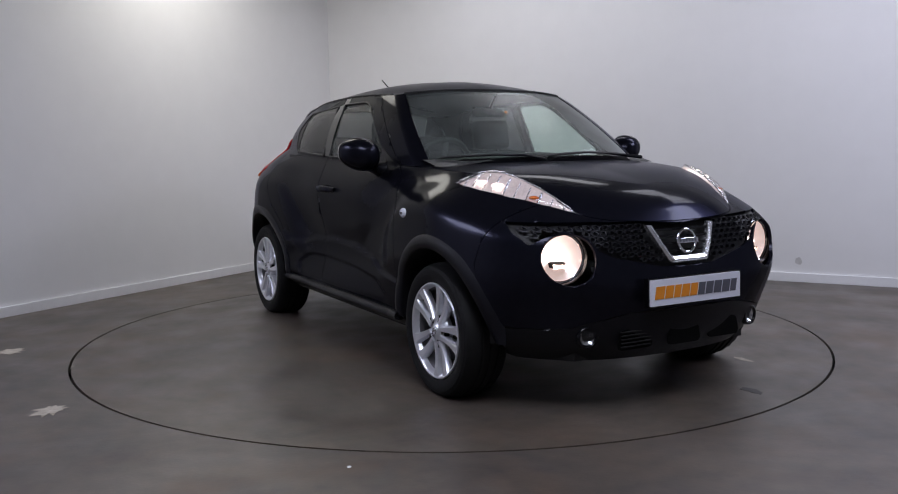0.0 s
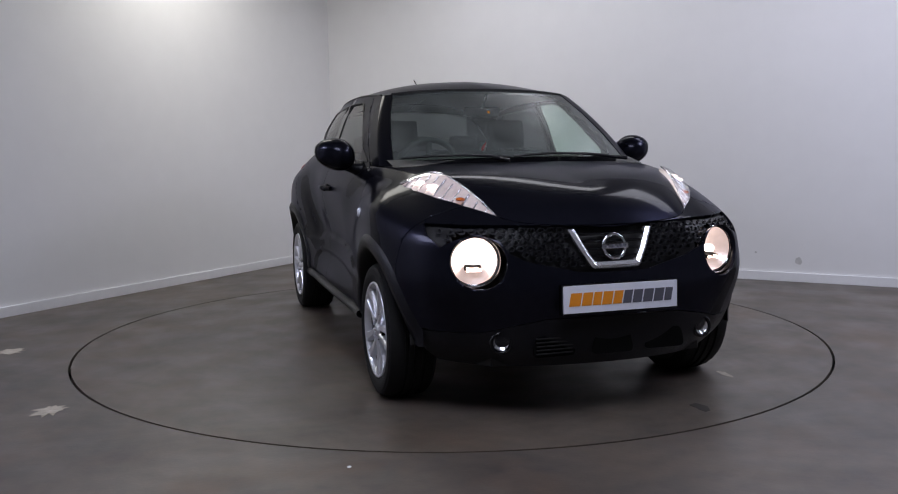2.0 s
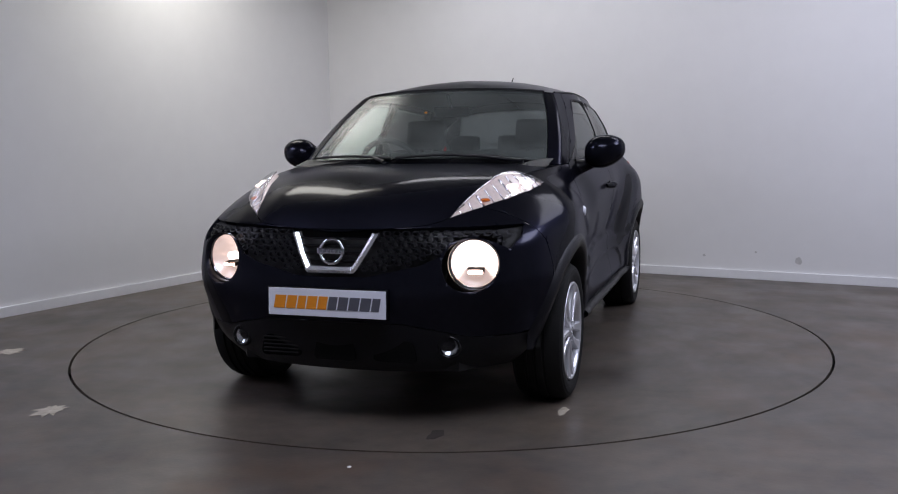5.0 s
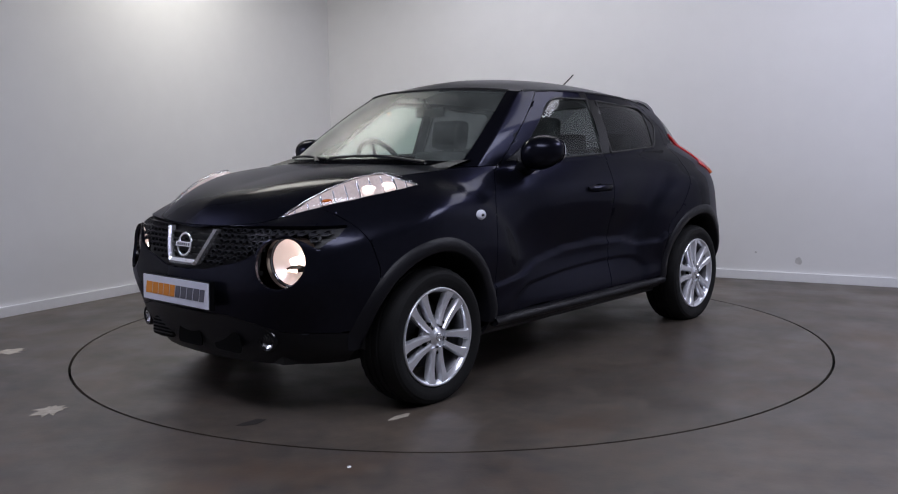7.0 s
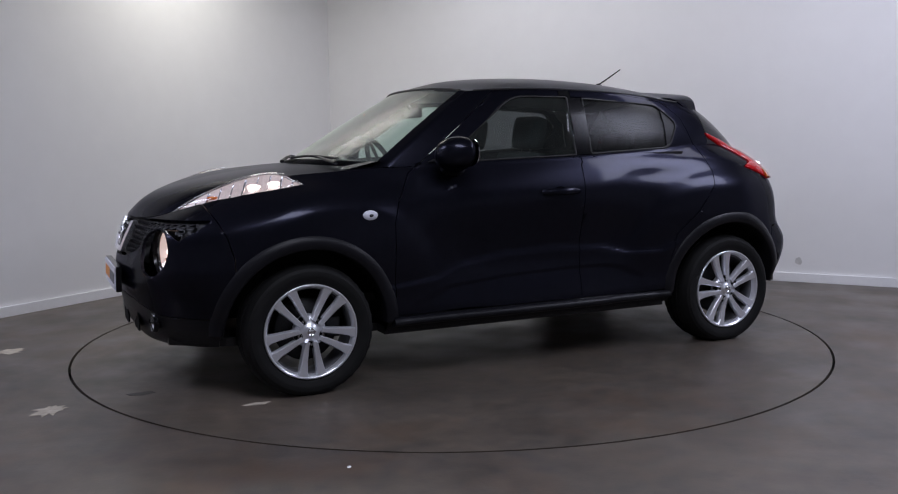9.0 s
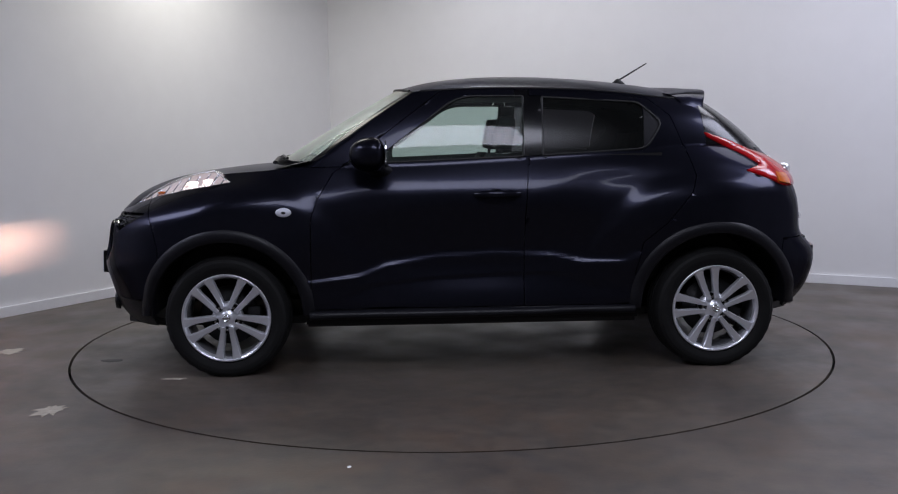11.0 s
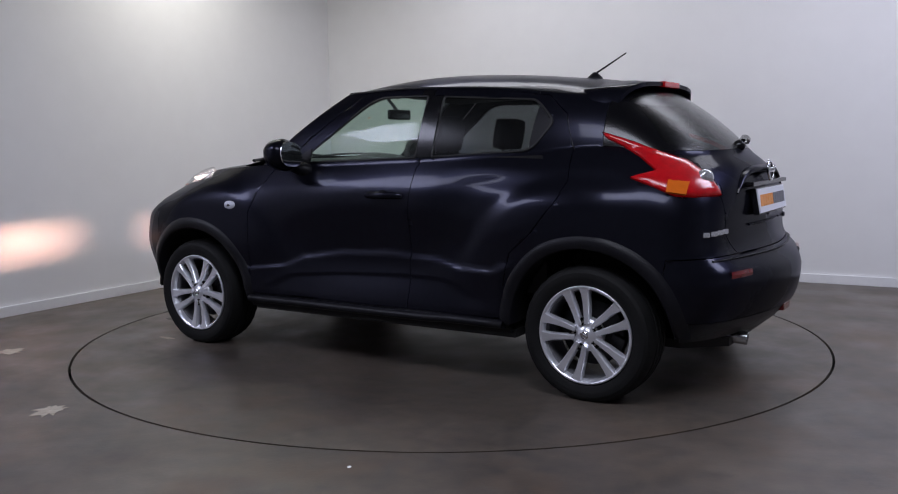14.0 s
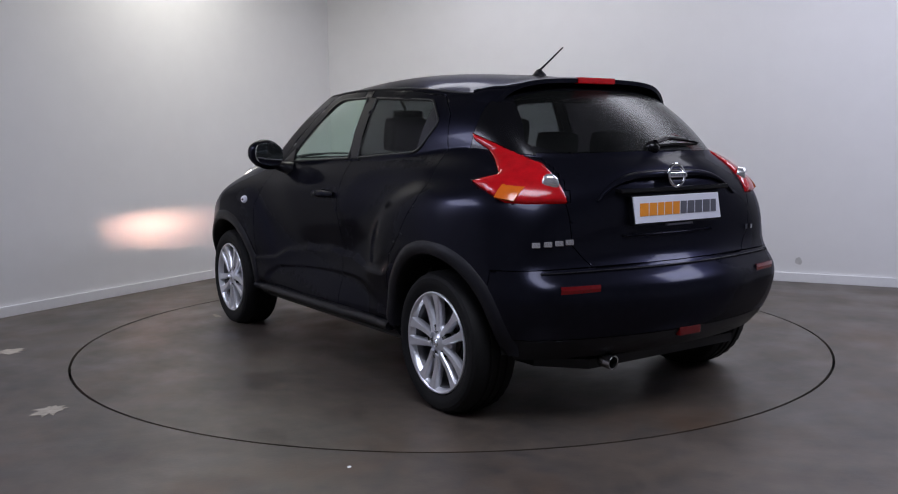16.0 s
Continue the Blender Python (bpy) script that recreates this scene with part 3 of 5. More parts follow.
def on_sheet(g, axes, pts, lift=0.0, count=9):
    """Puts points drawn in two axes on a grid surface, by a plane through the nearest grid points."""
    i, j = axes
    k = 3 - i - j
    flat = g.reshape(-1, 3)
    out = []
    for p in pts:
        d = (flat[:, i] - p[0]) ** 2 + (flat[:, j] - p[1]) ** 2
        near = np.argsort(d)[:count]
        a = np.c_[flat[near][:, [i, j]], np.ones(count)]
        sol = np.linalg.lstsq(a, flat[near, k], rcond=None)[0]
        c = [0.0, 0.0, 0.0]
        c[i], c[j] = p
        c[k] = float(sol[0] * p[0] + sol[1] * p[1] + sol[2]) + lift
        out.append(Vector(c))
    return out

# ---- outlines of openings, in side view (x, z), plan (x, y) or front view (y, z) ----
ARCH_F = ring_points(1.262, 0.310, 0.400, 0.400, 48)
ARCH_R = ring_points(-1.262, 0.316, 0.400, 0.400, 48)
WIN_F = rounded([(.525, 1.080), (.055, 1.424), (-.285, 1.420), (-.275, 1.106)], [.02, .09, .012, .012])
WIN_R = rounded([(-.375, 1.110), (-.385, 1.414), (-.90, 1.382), (-1.02, 1.275), (-.925, 1.138)], [.012, .012, .03, .04, .05])
FRONT_DOOR = [(.822, .335), (.828, .5), (.824, .8), (.79, .90), (.71, 1.035), (.635, 1.085), (.15, 1.452), (.02, 1.460), (-.32, 1.458), (-.295, 1.05), (-.275, .8), (-.265, .335)]
REAR_DOOR = [(-.265, .335), (-.275, .8), (-.295, 1.05), (-.32, 1.458), (-.70, 1.438), (-.96, 1.402), (-1.07, 1.31), (-1.135, 1.13), (-1.16, 1.0),
             (-1.13, .92), (-1.0, .76), (-.88, .66), (-.84, .5), (-.84, .335)]
BUMPER_SEAM = [(1.70, .93), (1.66, .84), (1.625, .76), (1.60, .66), (1.60, .5)]
LAMP_OUT = [(1.805, .452), (1.69, .552), (1.56, .637), (1.41, .696), (1.315, .719), (1.240, .726)]
LAMP_IN = [(1.805, .452), (1.71, .487), (1.61, .522), (1.475, .560), (1.35, .600), (1.240, .726)]
LAMP = LAMP_OUT + LAMP_IN[-2:0:-1]
GRILLE = rounded([(-.02, .640), (.157, .643), (.365, .688), (.445, .722), (.485, .778), (.572, .808), (.660, .780), (.712, .752), (.742, .800), (.735, .840), (.426, .836), (.16, .828), (-.02, .816)], .006)
BIGLAMP = ring_points(.572, .690, .107, .107, 40)
TAIL = rounded([(-1.250, 1.222), (-1.27, 1.194), (-1.445, 1.106), (-1.533, 1.047), (-1.436, 1.018), (-1.548, .979), (-1.64, .938), (-1.72, .932), (-1.90, .932), (-1.90, 1.052),
                (-1.66, 1.074), (-1.536, 1.116), (-1.40, 1.174)], .008)
REAR_GLASS = rounded([(-.02, 1.135), (.44, 1.13), (.555, 1.17), (.465, 1.375), (.30, 1.408), (-.02, 1.418)], .02)
LIP_Y, LIP_Z = (-.02, .30, .45, .56, .80), (.452, .448, .420, .392, .385)     # upper edge of the black lower bumper


def lamp_patch(nu=26, nv=9):
    """Faces of the wing lamp, laid on the wing and the bonnet between its two edges."""
    base = np.concatenate([G_LOW[:150][G_LOW[:150][..., 2] > .80], G_BONNET.reshape(-1, 3)])
    a, b = [curve([(x, y, 0) for x, y in e], nu) for e in (LAMP_OUT, LAMP_IN)]
    rows = []
    for i, (p, q) in enumerate(zip(a, b)):
        row = on_sheet(base, (0, 1), [tuple(p[:2] * (1 - v) + q[:2] * v) for v in np.linspace(0, 1, nv)], count=28)
        for j, r in enumerate(row):      # the lamp stands proud along its inner edge
            r.z += .032 * (j / (nv - 1)) ** .8 * max(0.0, math.sin(math.pi * i / (nu - 1))) ** .7
        rows.append(row)
    return [[tuple(rows[i][j]), tuple(rows[i + 1][j]), tuple(rows[i + 1][j + 1]), tuple(rows[i][j + 1])] for i in range(nu - 1) for j in range(nv - 1)]


def lane(c):
    return c.x > 1.6


def build_body(root):
    """All outer panels, from the lofted sheets, cut along their shut lines."""
    low, up = grid_bm(G_LOW), grid_bm(G_UP)
    cut(low, (0, 2), ARCH_F, True)
    cut(low, (0, 2), ARCH_R, True)
    cut(low, (1, 2), GRILLE, True, lane)
    cut(low, (1, 2), BIGLAMP, True, lane)
    cut(low, (0, 1), LAMP, True, lambda c: c.x > 1.1 and c.z > .8)
    cut(low, (0, 2), BUMPER_SEAM, False, lambda c: c.y > .5)
    cut(low, (0, 2), [(-.9, .335), (.9, .335)], False, lambda c: abs(c.x) < .95)
    cut(low, (0, 2), FRONT_DOOR[:6])
    cut(low, (0, 2), FRONT_DOOR[-3:])
    cut(low, (0, 2), REAR_DOOR[7:])
    for poly in (WIN_F, WIN_R, FRONT_DOOR):
        cut(up, (0, 2), poly, True, lambda c: c.y > .5)
    cut(up, (0, 2), REAR_DOOR[3:9], False, lambda c: c.y > .5)
    cut(up, (0, 2), [(-.905, 1.10), (-.93, 1.42)], False, lambda c: c.y > .5)
    for sh in (low, up):
        cut(sh, (0, 2), TAIL, True, lambda c: c.y > .5 and c.x < -1.1)
        cut(sh, (1, 2), [(.552, .86), (.552, 1.2)], False, lambda c: c.x < -1.55)
    cut(up, (0, 2), [(-1.262, 1.16), (-1.245, 1.44)], False, lambda c: c.y > .4)
    cut(up, (1, 2), REAR_GLASS, True, lambda c: c.x < -1.25)
    cut(low, (0, 2), [(-1.625, .665), (-2.1, .675)], False, lambda c: c.x < -1.5)
    cut(low, (0, 2), [(-1.600, .30), (-1.600, .50), (-1.625, .665)], False, lambda c: c.x < -1.5)
    cut(low, (1, 2), [(.47, .66), (.47, .675), (.545, .76), (.56, .93)], False, lambda c: c.x < -1.6)
    cut(low, (1, 2), list(zip(LIP_Y, LIP_Z)), False, lambda c: c.x > 1.5)
    cut(low, (1, 2), [(-.02, .385), (.80, .385)], False, lambda c: c.x < -1.5)

    gate = [(-.02, .60), (.47, .60), (.47, .675), (.545, .76), (.56, .93), (.535, .93), (.535, 1.3), (-.02, 1.3)]

    def bumper_front(c):
        zs = [p[1] for p in reversed(BUMPER_SEAM)]
        xs = [p[0] for p in reversed(BUMPER_SEAM)]
        return c.x > np.interp(c.z, zs, xs)

    def is_tail(c):
        return inside((c.x, c.z), TAIL) and c.y > .552 and c.x < -1.1

    def name_low(c):
        if inside((c.x, c.z), ARCH_F) or inside((c.x, c.z), ARCH_R):
            return None
        if c.x > 1.6 and (inside((c.y, c.z), GRILLE) or inside((c.y, c.z), BIGLAMP)):
            return None
        if c.x > 1.1 and c.z > .8 and inside((c.x, c.y), LAMP):
            return None
        if is_tail(c):
            return "tail"
        if c.x > .9:
            if bumper_front(c) and c.z < .93:
                return "front_lip" if c.z < np.interp(c.y, LIP_Y, LIP_Z) else "front_bumper"
            return "front_fender"
        if c.z < .335 and abs(c.x) < .9:
            return "sill"
        if inside((c.x, c.z), FRONT_DOOR):
            return "front_door"
        if inside((c.x, c.z), REAR_DOOR):
            return "rear_door"
        if c.x > .6:
            return "front_fender"
        if c.x < -1.6:
            edge = np.interp(c.x, (-2.1, -1.625), (.675, .665))
            if c.z < edge and c.x < np.interp(c.z, (.3, .5, .665), (-1.60, -1.60, -1.625)):
                return "rear_lip" if c.z < .385 else "rear_bumper"
            if inside((c.y, c.z), gate):
                return "tailgate"
        return "rear_quarter"

    def name_up(c):
        if c.y > .5 and inside((c.x, c.z), WIN_F):
            return "front_window"
        if c.y > .5 and inside((c.x, c.z), WIN_R):
            return "rear_window" if c.x > np.interp(c.z, (1.10, 1.42), (-.905, -.93)) else "handle_panel"
        if is_tail(c):
            return "tail"
        if c.x < np.interp(c.z, (1.16, 1.44), (-1.262, -1.245)):
            if inside((c.y, c.z), REAR_GLASS):
                return "rear_glass"
            return "rear_frit" if c.z > 1.13 else "tailgate"
        if inside((c.x, c.z), FRONT_DOOR):
            return "pillar_trim" if c.x < -.25 and c.z > 1.11 else "front_door"
        if inside((c.x, c.z), REAR_DOOR):
            return "pillar_trim" if c.x > -.385 and c.z > 1.11 and c.z < 1.42 else "rear_door"
        if c.x > -.1 and c.z < 1.47:
            return "screen_pillar"
        return "rear_quarter" if c.x < -.9 else "roof_rail"

    groups = sort_faces(low, name_low)
    for k, v in sort_faces(up, name_up).items():
        groups.setdefault(k, []).extend(v)
    screen = grid_bm(G_SCREEN)
    line = [(float(p[1]) * 0.915, float(p[2])) for p in G_SCREEN[-1]]
    cut(screen, (1, 2), line[::6] + [line[-1]], False)
    top_z = [p[1] for p in line]
    for k, v in sort_faces(screen, lambda c: "screen_pillar" if c.y > np.interp(c.z, top_z, [p[0] for p in line]) else "windscreen").items():
        groups.setdefault(k, []).extend(v)
    bonnet = grid_bm(G_BONNET)
    cut(bonnet, (0, 1), LAMP, True)
    groups["bonnet"] = sort_faces(bonnet, lambda c: None if inside((c.x, c.y), LAMP) else "a")["a"]
    groups["lamp"] = lamp_patch()
    groups["roof"] = sort_faces(grid_bm(G_ROOF), lambda c: "a")["a"]

    whole = {"front_bumper": (M_PAINT, ""), "front_lip": (M_TRIM, "black plastic lower bumper"), "rear_bumper": (M_PAINT, ""),
             "rear_lip": (M_TRIM, "black plastic lower bumper"), "tailgate": (M_PAINT, ""), "bonnet": (M_PAINT, ""), "roof": (M_PAINT, "")}
    for k, (mt, lab) in whole.items():
        part(k, sheet(groups[k], both=True), mt, root, lab)
    for flip in (False, True):
        for k, mt, lab in (("front_fender", M_PAINT, ""), ("front_door", M_PAINT, ""), ("rear_door", M_PAINT, ""), ("rear_quarter", M_PAINT, ""),
                           ("screen_pillar", M_PAINT, ""), ("roof_rail", M_PAINT, ""), ("sill", M_TRIM, "black plastic sill"),
                           ("pillar_trim", M_GLOSSBLACK, "gloss black door pillar trim"), ("handle_panel", M_TRIM, "black panel with hidden handle")):
            if k in groups:
                part(k, sheet(groups[k], flip=flip, gap=0.0 if k == "roof_rail" else 0.0022), mt, root, lab)
        part("side_window", sheet(groups["front_window"], flip=flip, depth=0.006, push=-0.004), M_SIDEGLASS, root, "clear green-tinted glass")
        part("side_window", sheet(groups["rear_window"], flip=flip, depth=0.006, push=-0.004), M_PRIVACY, root, "dark privacy glass")
        part("inner_trim", sheet(groups["rear_quarter"] + groups["tail"], flip=flip, push=-0.05, depth=0, gap=0.0), M_DASH, root, "charcoal inner side trim")
        lens = part("tail_lamp", sheet(groups["tail"], flip=flip, depth=0.03, push=0.006, dome=0.012, gap=0.003), M_RED, root, "red boomerang-shaped tail lamp")
        build_tail_details(lens, flip)
        lamp = part("running_lamp", sheet(groups["lamp"], flip=flip, depth=0.05, push=-0.013, gap=0.003), M_SIDEGLOW, root, "lit slim lamp on the wing")
        part("lens", sheet(groups["lamp"], flip=flip, depth=0.010, push=0.001, dome=0.008, gap=0.003), M_CLEAR, lamp, "clear plastic lens")
        sgn = -1 if flip else 1
        nest = np.array(sorted({v for q in groups["lamp"] for v in q}))
        a, b = [curve([(x, y, 0) for x, y in e], 12) for e in (LAMP_OUT, LAMP_IN)]
        for i in range(1, 11):       # ribs of the reflector across the lamp
            bm = bmesh.new()
            row = on_sheet(nest, (0, 1), [tuple(a[i][:2] * (1 - v) + b[i][:2] * v) for v in (.12, .35, .65, .88)], count=20)
            tube(bm, [(p.x, sgn * p.y, p.z - .013) for p in row], .004 if i % 3 else .007, 6)
            part("reflector_rib", bm, M_SATIN, lamp)
        for x, y, r, mt in ((1.635, .556, .021, M_AMBER), (1.455, .630, .026, M_SIDEBULB), (1.365, .660, .024, M_SIDEBULB)):
            p = on_sheet(nest, (0, 1), [(x, y)], count=20)[0]
            bm = bmesh.new()
            bmesh.ops.create_uvsphere(bm, u_segments=14, v_segments=8, radius=r, matrix=Matrix.Translation((p.x, sgn * p.y, p.z - .012)) @ Matrix.Diagonal((1.3, 1, .45, 1)))
            part("bulb", bm, mt, lamp)
        bm = bmesh.new()
        rim = [tuple(p) for p in on_sheet(nest, (0, 1), LAMP, count=14)]
        tube(bm, [(x, sgn * y, z - .004) for x, y, z in rim], .003, 6, closed=True)
        part("lamp_edge", bm, M_SATIN, lamp)
    part("windscreen", sheet(groups["windscreen"], both=True, depth=0.006, push=-0.003), M_SCREEN, root, "greenish windscreen glass")
    glass_part = part("rear_window", sheet(groups["rear_glass"], both=True, depth=0.004, gap=0), M_PRIVACY, root, "dark privacy glass")
    part("frit", sheet(groups["rear_frit"], both=True, gap=0.001, depth=0.01), M_GLOSSBLACK, glass_part, "gloss black glass border")

    # seals along the window openings
    for sgn in (1, -1):
        for poly in (WIN_F, WIN_R):
            bm = bmesh.new()
            pts = [Vector((p.x, sgn * (p.y + .001), p.z)) for p in on_sheet(G_UP[:95], (0, 2), poly)]
            tube(bm, pts, 0.0065, 6, closed=True)
            part("window_seal", bm, M_SEAL, root)
        bm = bmesh.new()
        tube(bm, [Vector((p[0] + .002, sgn * p[1] * 0.915, p[2] + .002)) for p in G_SCREEN[-1][::3]], 0.007, 6)
        part("screen_seal", bm, M_SEAL, root)
    bm = bmesh.new()
    row = [Vector(p) for p in G_SCREEN[::4, -1]]
    tube(bm, [Vector((p.x, -p.y, p.z + .001)) for p in reversed(row[1:])] + [Vector((p.x, p.y, p.z + .001)) for p in row], 0.007, 6)
    part("screen_seal", bm, M_SEAL, root)
    # scuttle panel between bonnet and glass
    bm = bmesh.new()
    row = [Vector(p) for p in G_SCREEN[:-3:2, 0]]
    row = [Vector((p.x, -p.y, p.z)) for p in reversed(row[1:])] + row
    lo = [bm.verts.new(p + Vector((.03, 0, -.004))) for p in row]
    hi = [bm.verts.new(p + Vector((-.045, 0, .024))) for p in row]
    for i in range(len(row) - 1):
        bm.faces.new((lo[i], lo[i + 1], hi[i + 1], hi[i]))
    bmesh.ops.solidify(bm, geom=bm.faces[:], thickness=0.006)
    part("scuttle", bm, M_TRIM, root, "black plastic scuttle below the windscreen")


def build_tail_details(lens, flip):
    sgn = -1 if flip else 1
    # amber turn signal, clear round reversing lamp
    bm = bmesh.new()
    n = 7
    sheet_a, sheet_b = [], []
    for i in range(n):
        for j in range(n):
            u, v = i / (n - 1), j / (n - 1)
            lo = Vector((-1.668 + .075 * u, .946 + .014 * u))
            hi = Vector((-1.665 + .078 * u, 1.010))
            q = lo * (1 - v) + hi * v
            p = on_sheet(G_LOW[200:262], (0, 2), [(q.x, q.y)])[0]
            sheet_a.append(bm.verts.new((p.x - .0165, sgn * (p.y + .0205), p.z)))
    for i in range(n - 1):
        for j in range(n - 1):
            bm.faces.new((sheet_a[i * n + j], sheet_a[(i + 1) * n + j], sheet_a[(i + 1) * n + j + 1], sheet_a[i * n + j + 1]))
    bmesh.ops.recalc_face_normals(bm, faces=bm.faces)
    bmesh.ops.solidify(bm, geom=bm.faces[:], thickness=0.012)
    part("turn_signal", bm, M_AMBER, lens, "amber turn signal", smooth=False)
    bm = bmesh.new()
    spot = on_sheet(G_LOW[200:], (1, 2), [(.592, 1.010)])[0]
    m = Matrix.Translation((spot.x - .022, sgn * .600, 1.010)) @ look((0, 0, 0), (1, -sgn * .75, .18))
    lathe(bm, [(.0005, .012), (.02, .011), (.031, .007), (.036, 0), (.036, -.03)], 24, m)
    part("reversing_lamp", bm, M_SATIN, lens, "clear round reversing lamp")


def arch_sections(cx, cz, r_in, r_out, grid, a0, a1, n=44):
    rows = []
    for k in range(n + 1):
        a = radians(a0 + (a1 - a0) * k / n)
        ca, sa = math.cos(a), math.sin(a)
        ps = on_sheet(grid, (0, 2), [(cx + r * ca, cz + r * sa) for r in (r_out, r_out - .012, (r_in + r_out) / 2, r_in + .006)])
        for p in ps:
            p.y = min(max(p.y, .76), .892)
        row = [(ps[0].x, ps[0].y - .004, ps[0].z), (ps[1].x, ps[1].y + .010, ps[1].z), (ps[2].x, ps[2].y + .016, ps[2].z), (ps[3].x, max(ps[3].y, ps[2].y - .01) + .014, ps[3].z)]
        row += [(cx + r_in * ca, row[3][1] - .008, cz + r_in * sa), (cx + r_in * ca, row[3][1] - .09, cz + r_in * sa)]
        rows.append(row)
    return rows


def strip(rows, flip):
    bm = bmesh.new()
    sgn = -1 if flip else 1
    vs = [[bm.verts.new((p[0], sgn * p[1], p[2])) for p in row] for row in rows]
    for i in range(len(vs) - 1):
        for j in range(len(vs[0]) - 1):
            bm.faces.new((vs[i][j], vs[i + 1][j], vs[i + 1][j + 1], vs[i][j + 1]))
    bmesh.ops.recalc_face_normals(bm, faces=bm.faces)
    return bm


def build_arches(root):
    for cx, cz, grid, a0, a1 in ((1.262, .310, G_LOW[70:200], 0, 180), (-1.262, .316, G_LOW[160:262], 0, 180)):
        rows = arch_sections(cx, cz, .386, .454, grid, a0, a1)
        for flip in (False, True):
            part("wheel_arch_trim", strip(rows, flip), M_TRIM, root, "matt black plastic wheel arch lip")
            bm = bmesh.new()
            sgn = -1 if flip else 1
            lathe(bm, [(.395, .35), (.395, .80)], 32, Matrix.Translation((cx, 0, cz)) @ pose(0, 0, 0, -90 * sgn, 0, 0), arc=(radians(-180), 0) if not flip else (0, radians(180)))
            part("wheel_arch_liner", bm, M_SEAL, root)
            bm = bmesh.new()
            n = 24
            vs = [bm.verts.new((cx + .395 * math.cos(radians(180 * k / n)), sgn * .35, cz + .395 * math.sin(radians(180 * k / n)))) for k in range(n + 1)]
            bm.faces.new(vs)
            part("wheel_arch_liner", bm, M_SEAL, root, smooth=False)
    # flat underside
    bm = bmesh.new()
    slab(bm, [(1.86, -.5), (1.86, .5), (1.62, .66), (.86, .66), (.86, .77), (-.86, .77), (-.86, .60), (-1.62, .60), (-1.80, .45), (-1.80, -.45), (-1.62, -.60), (-.86, -.60), (-.86, -.77), (.86, -.77), (.86, -.66), (1.62, -.66)], .235, .275)
    bmesh.ops.recalc_face_normals(bm, faces=bm.faces)
    part("underbody", bm, M_SEAL, root, "black underbody", smooth=False)


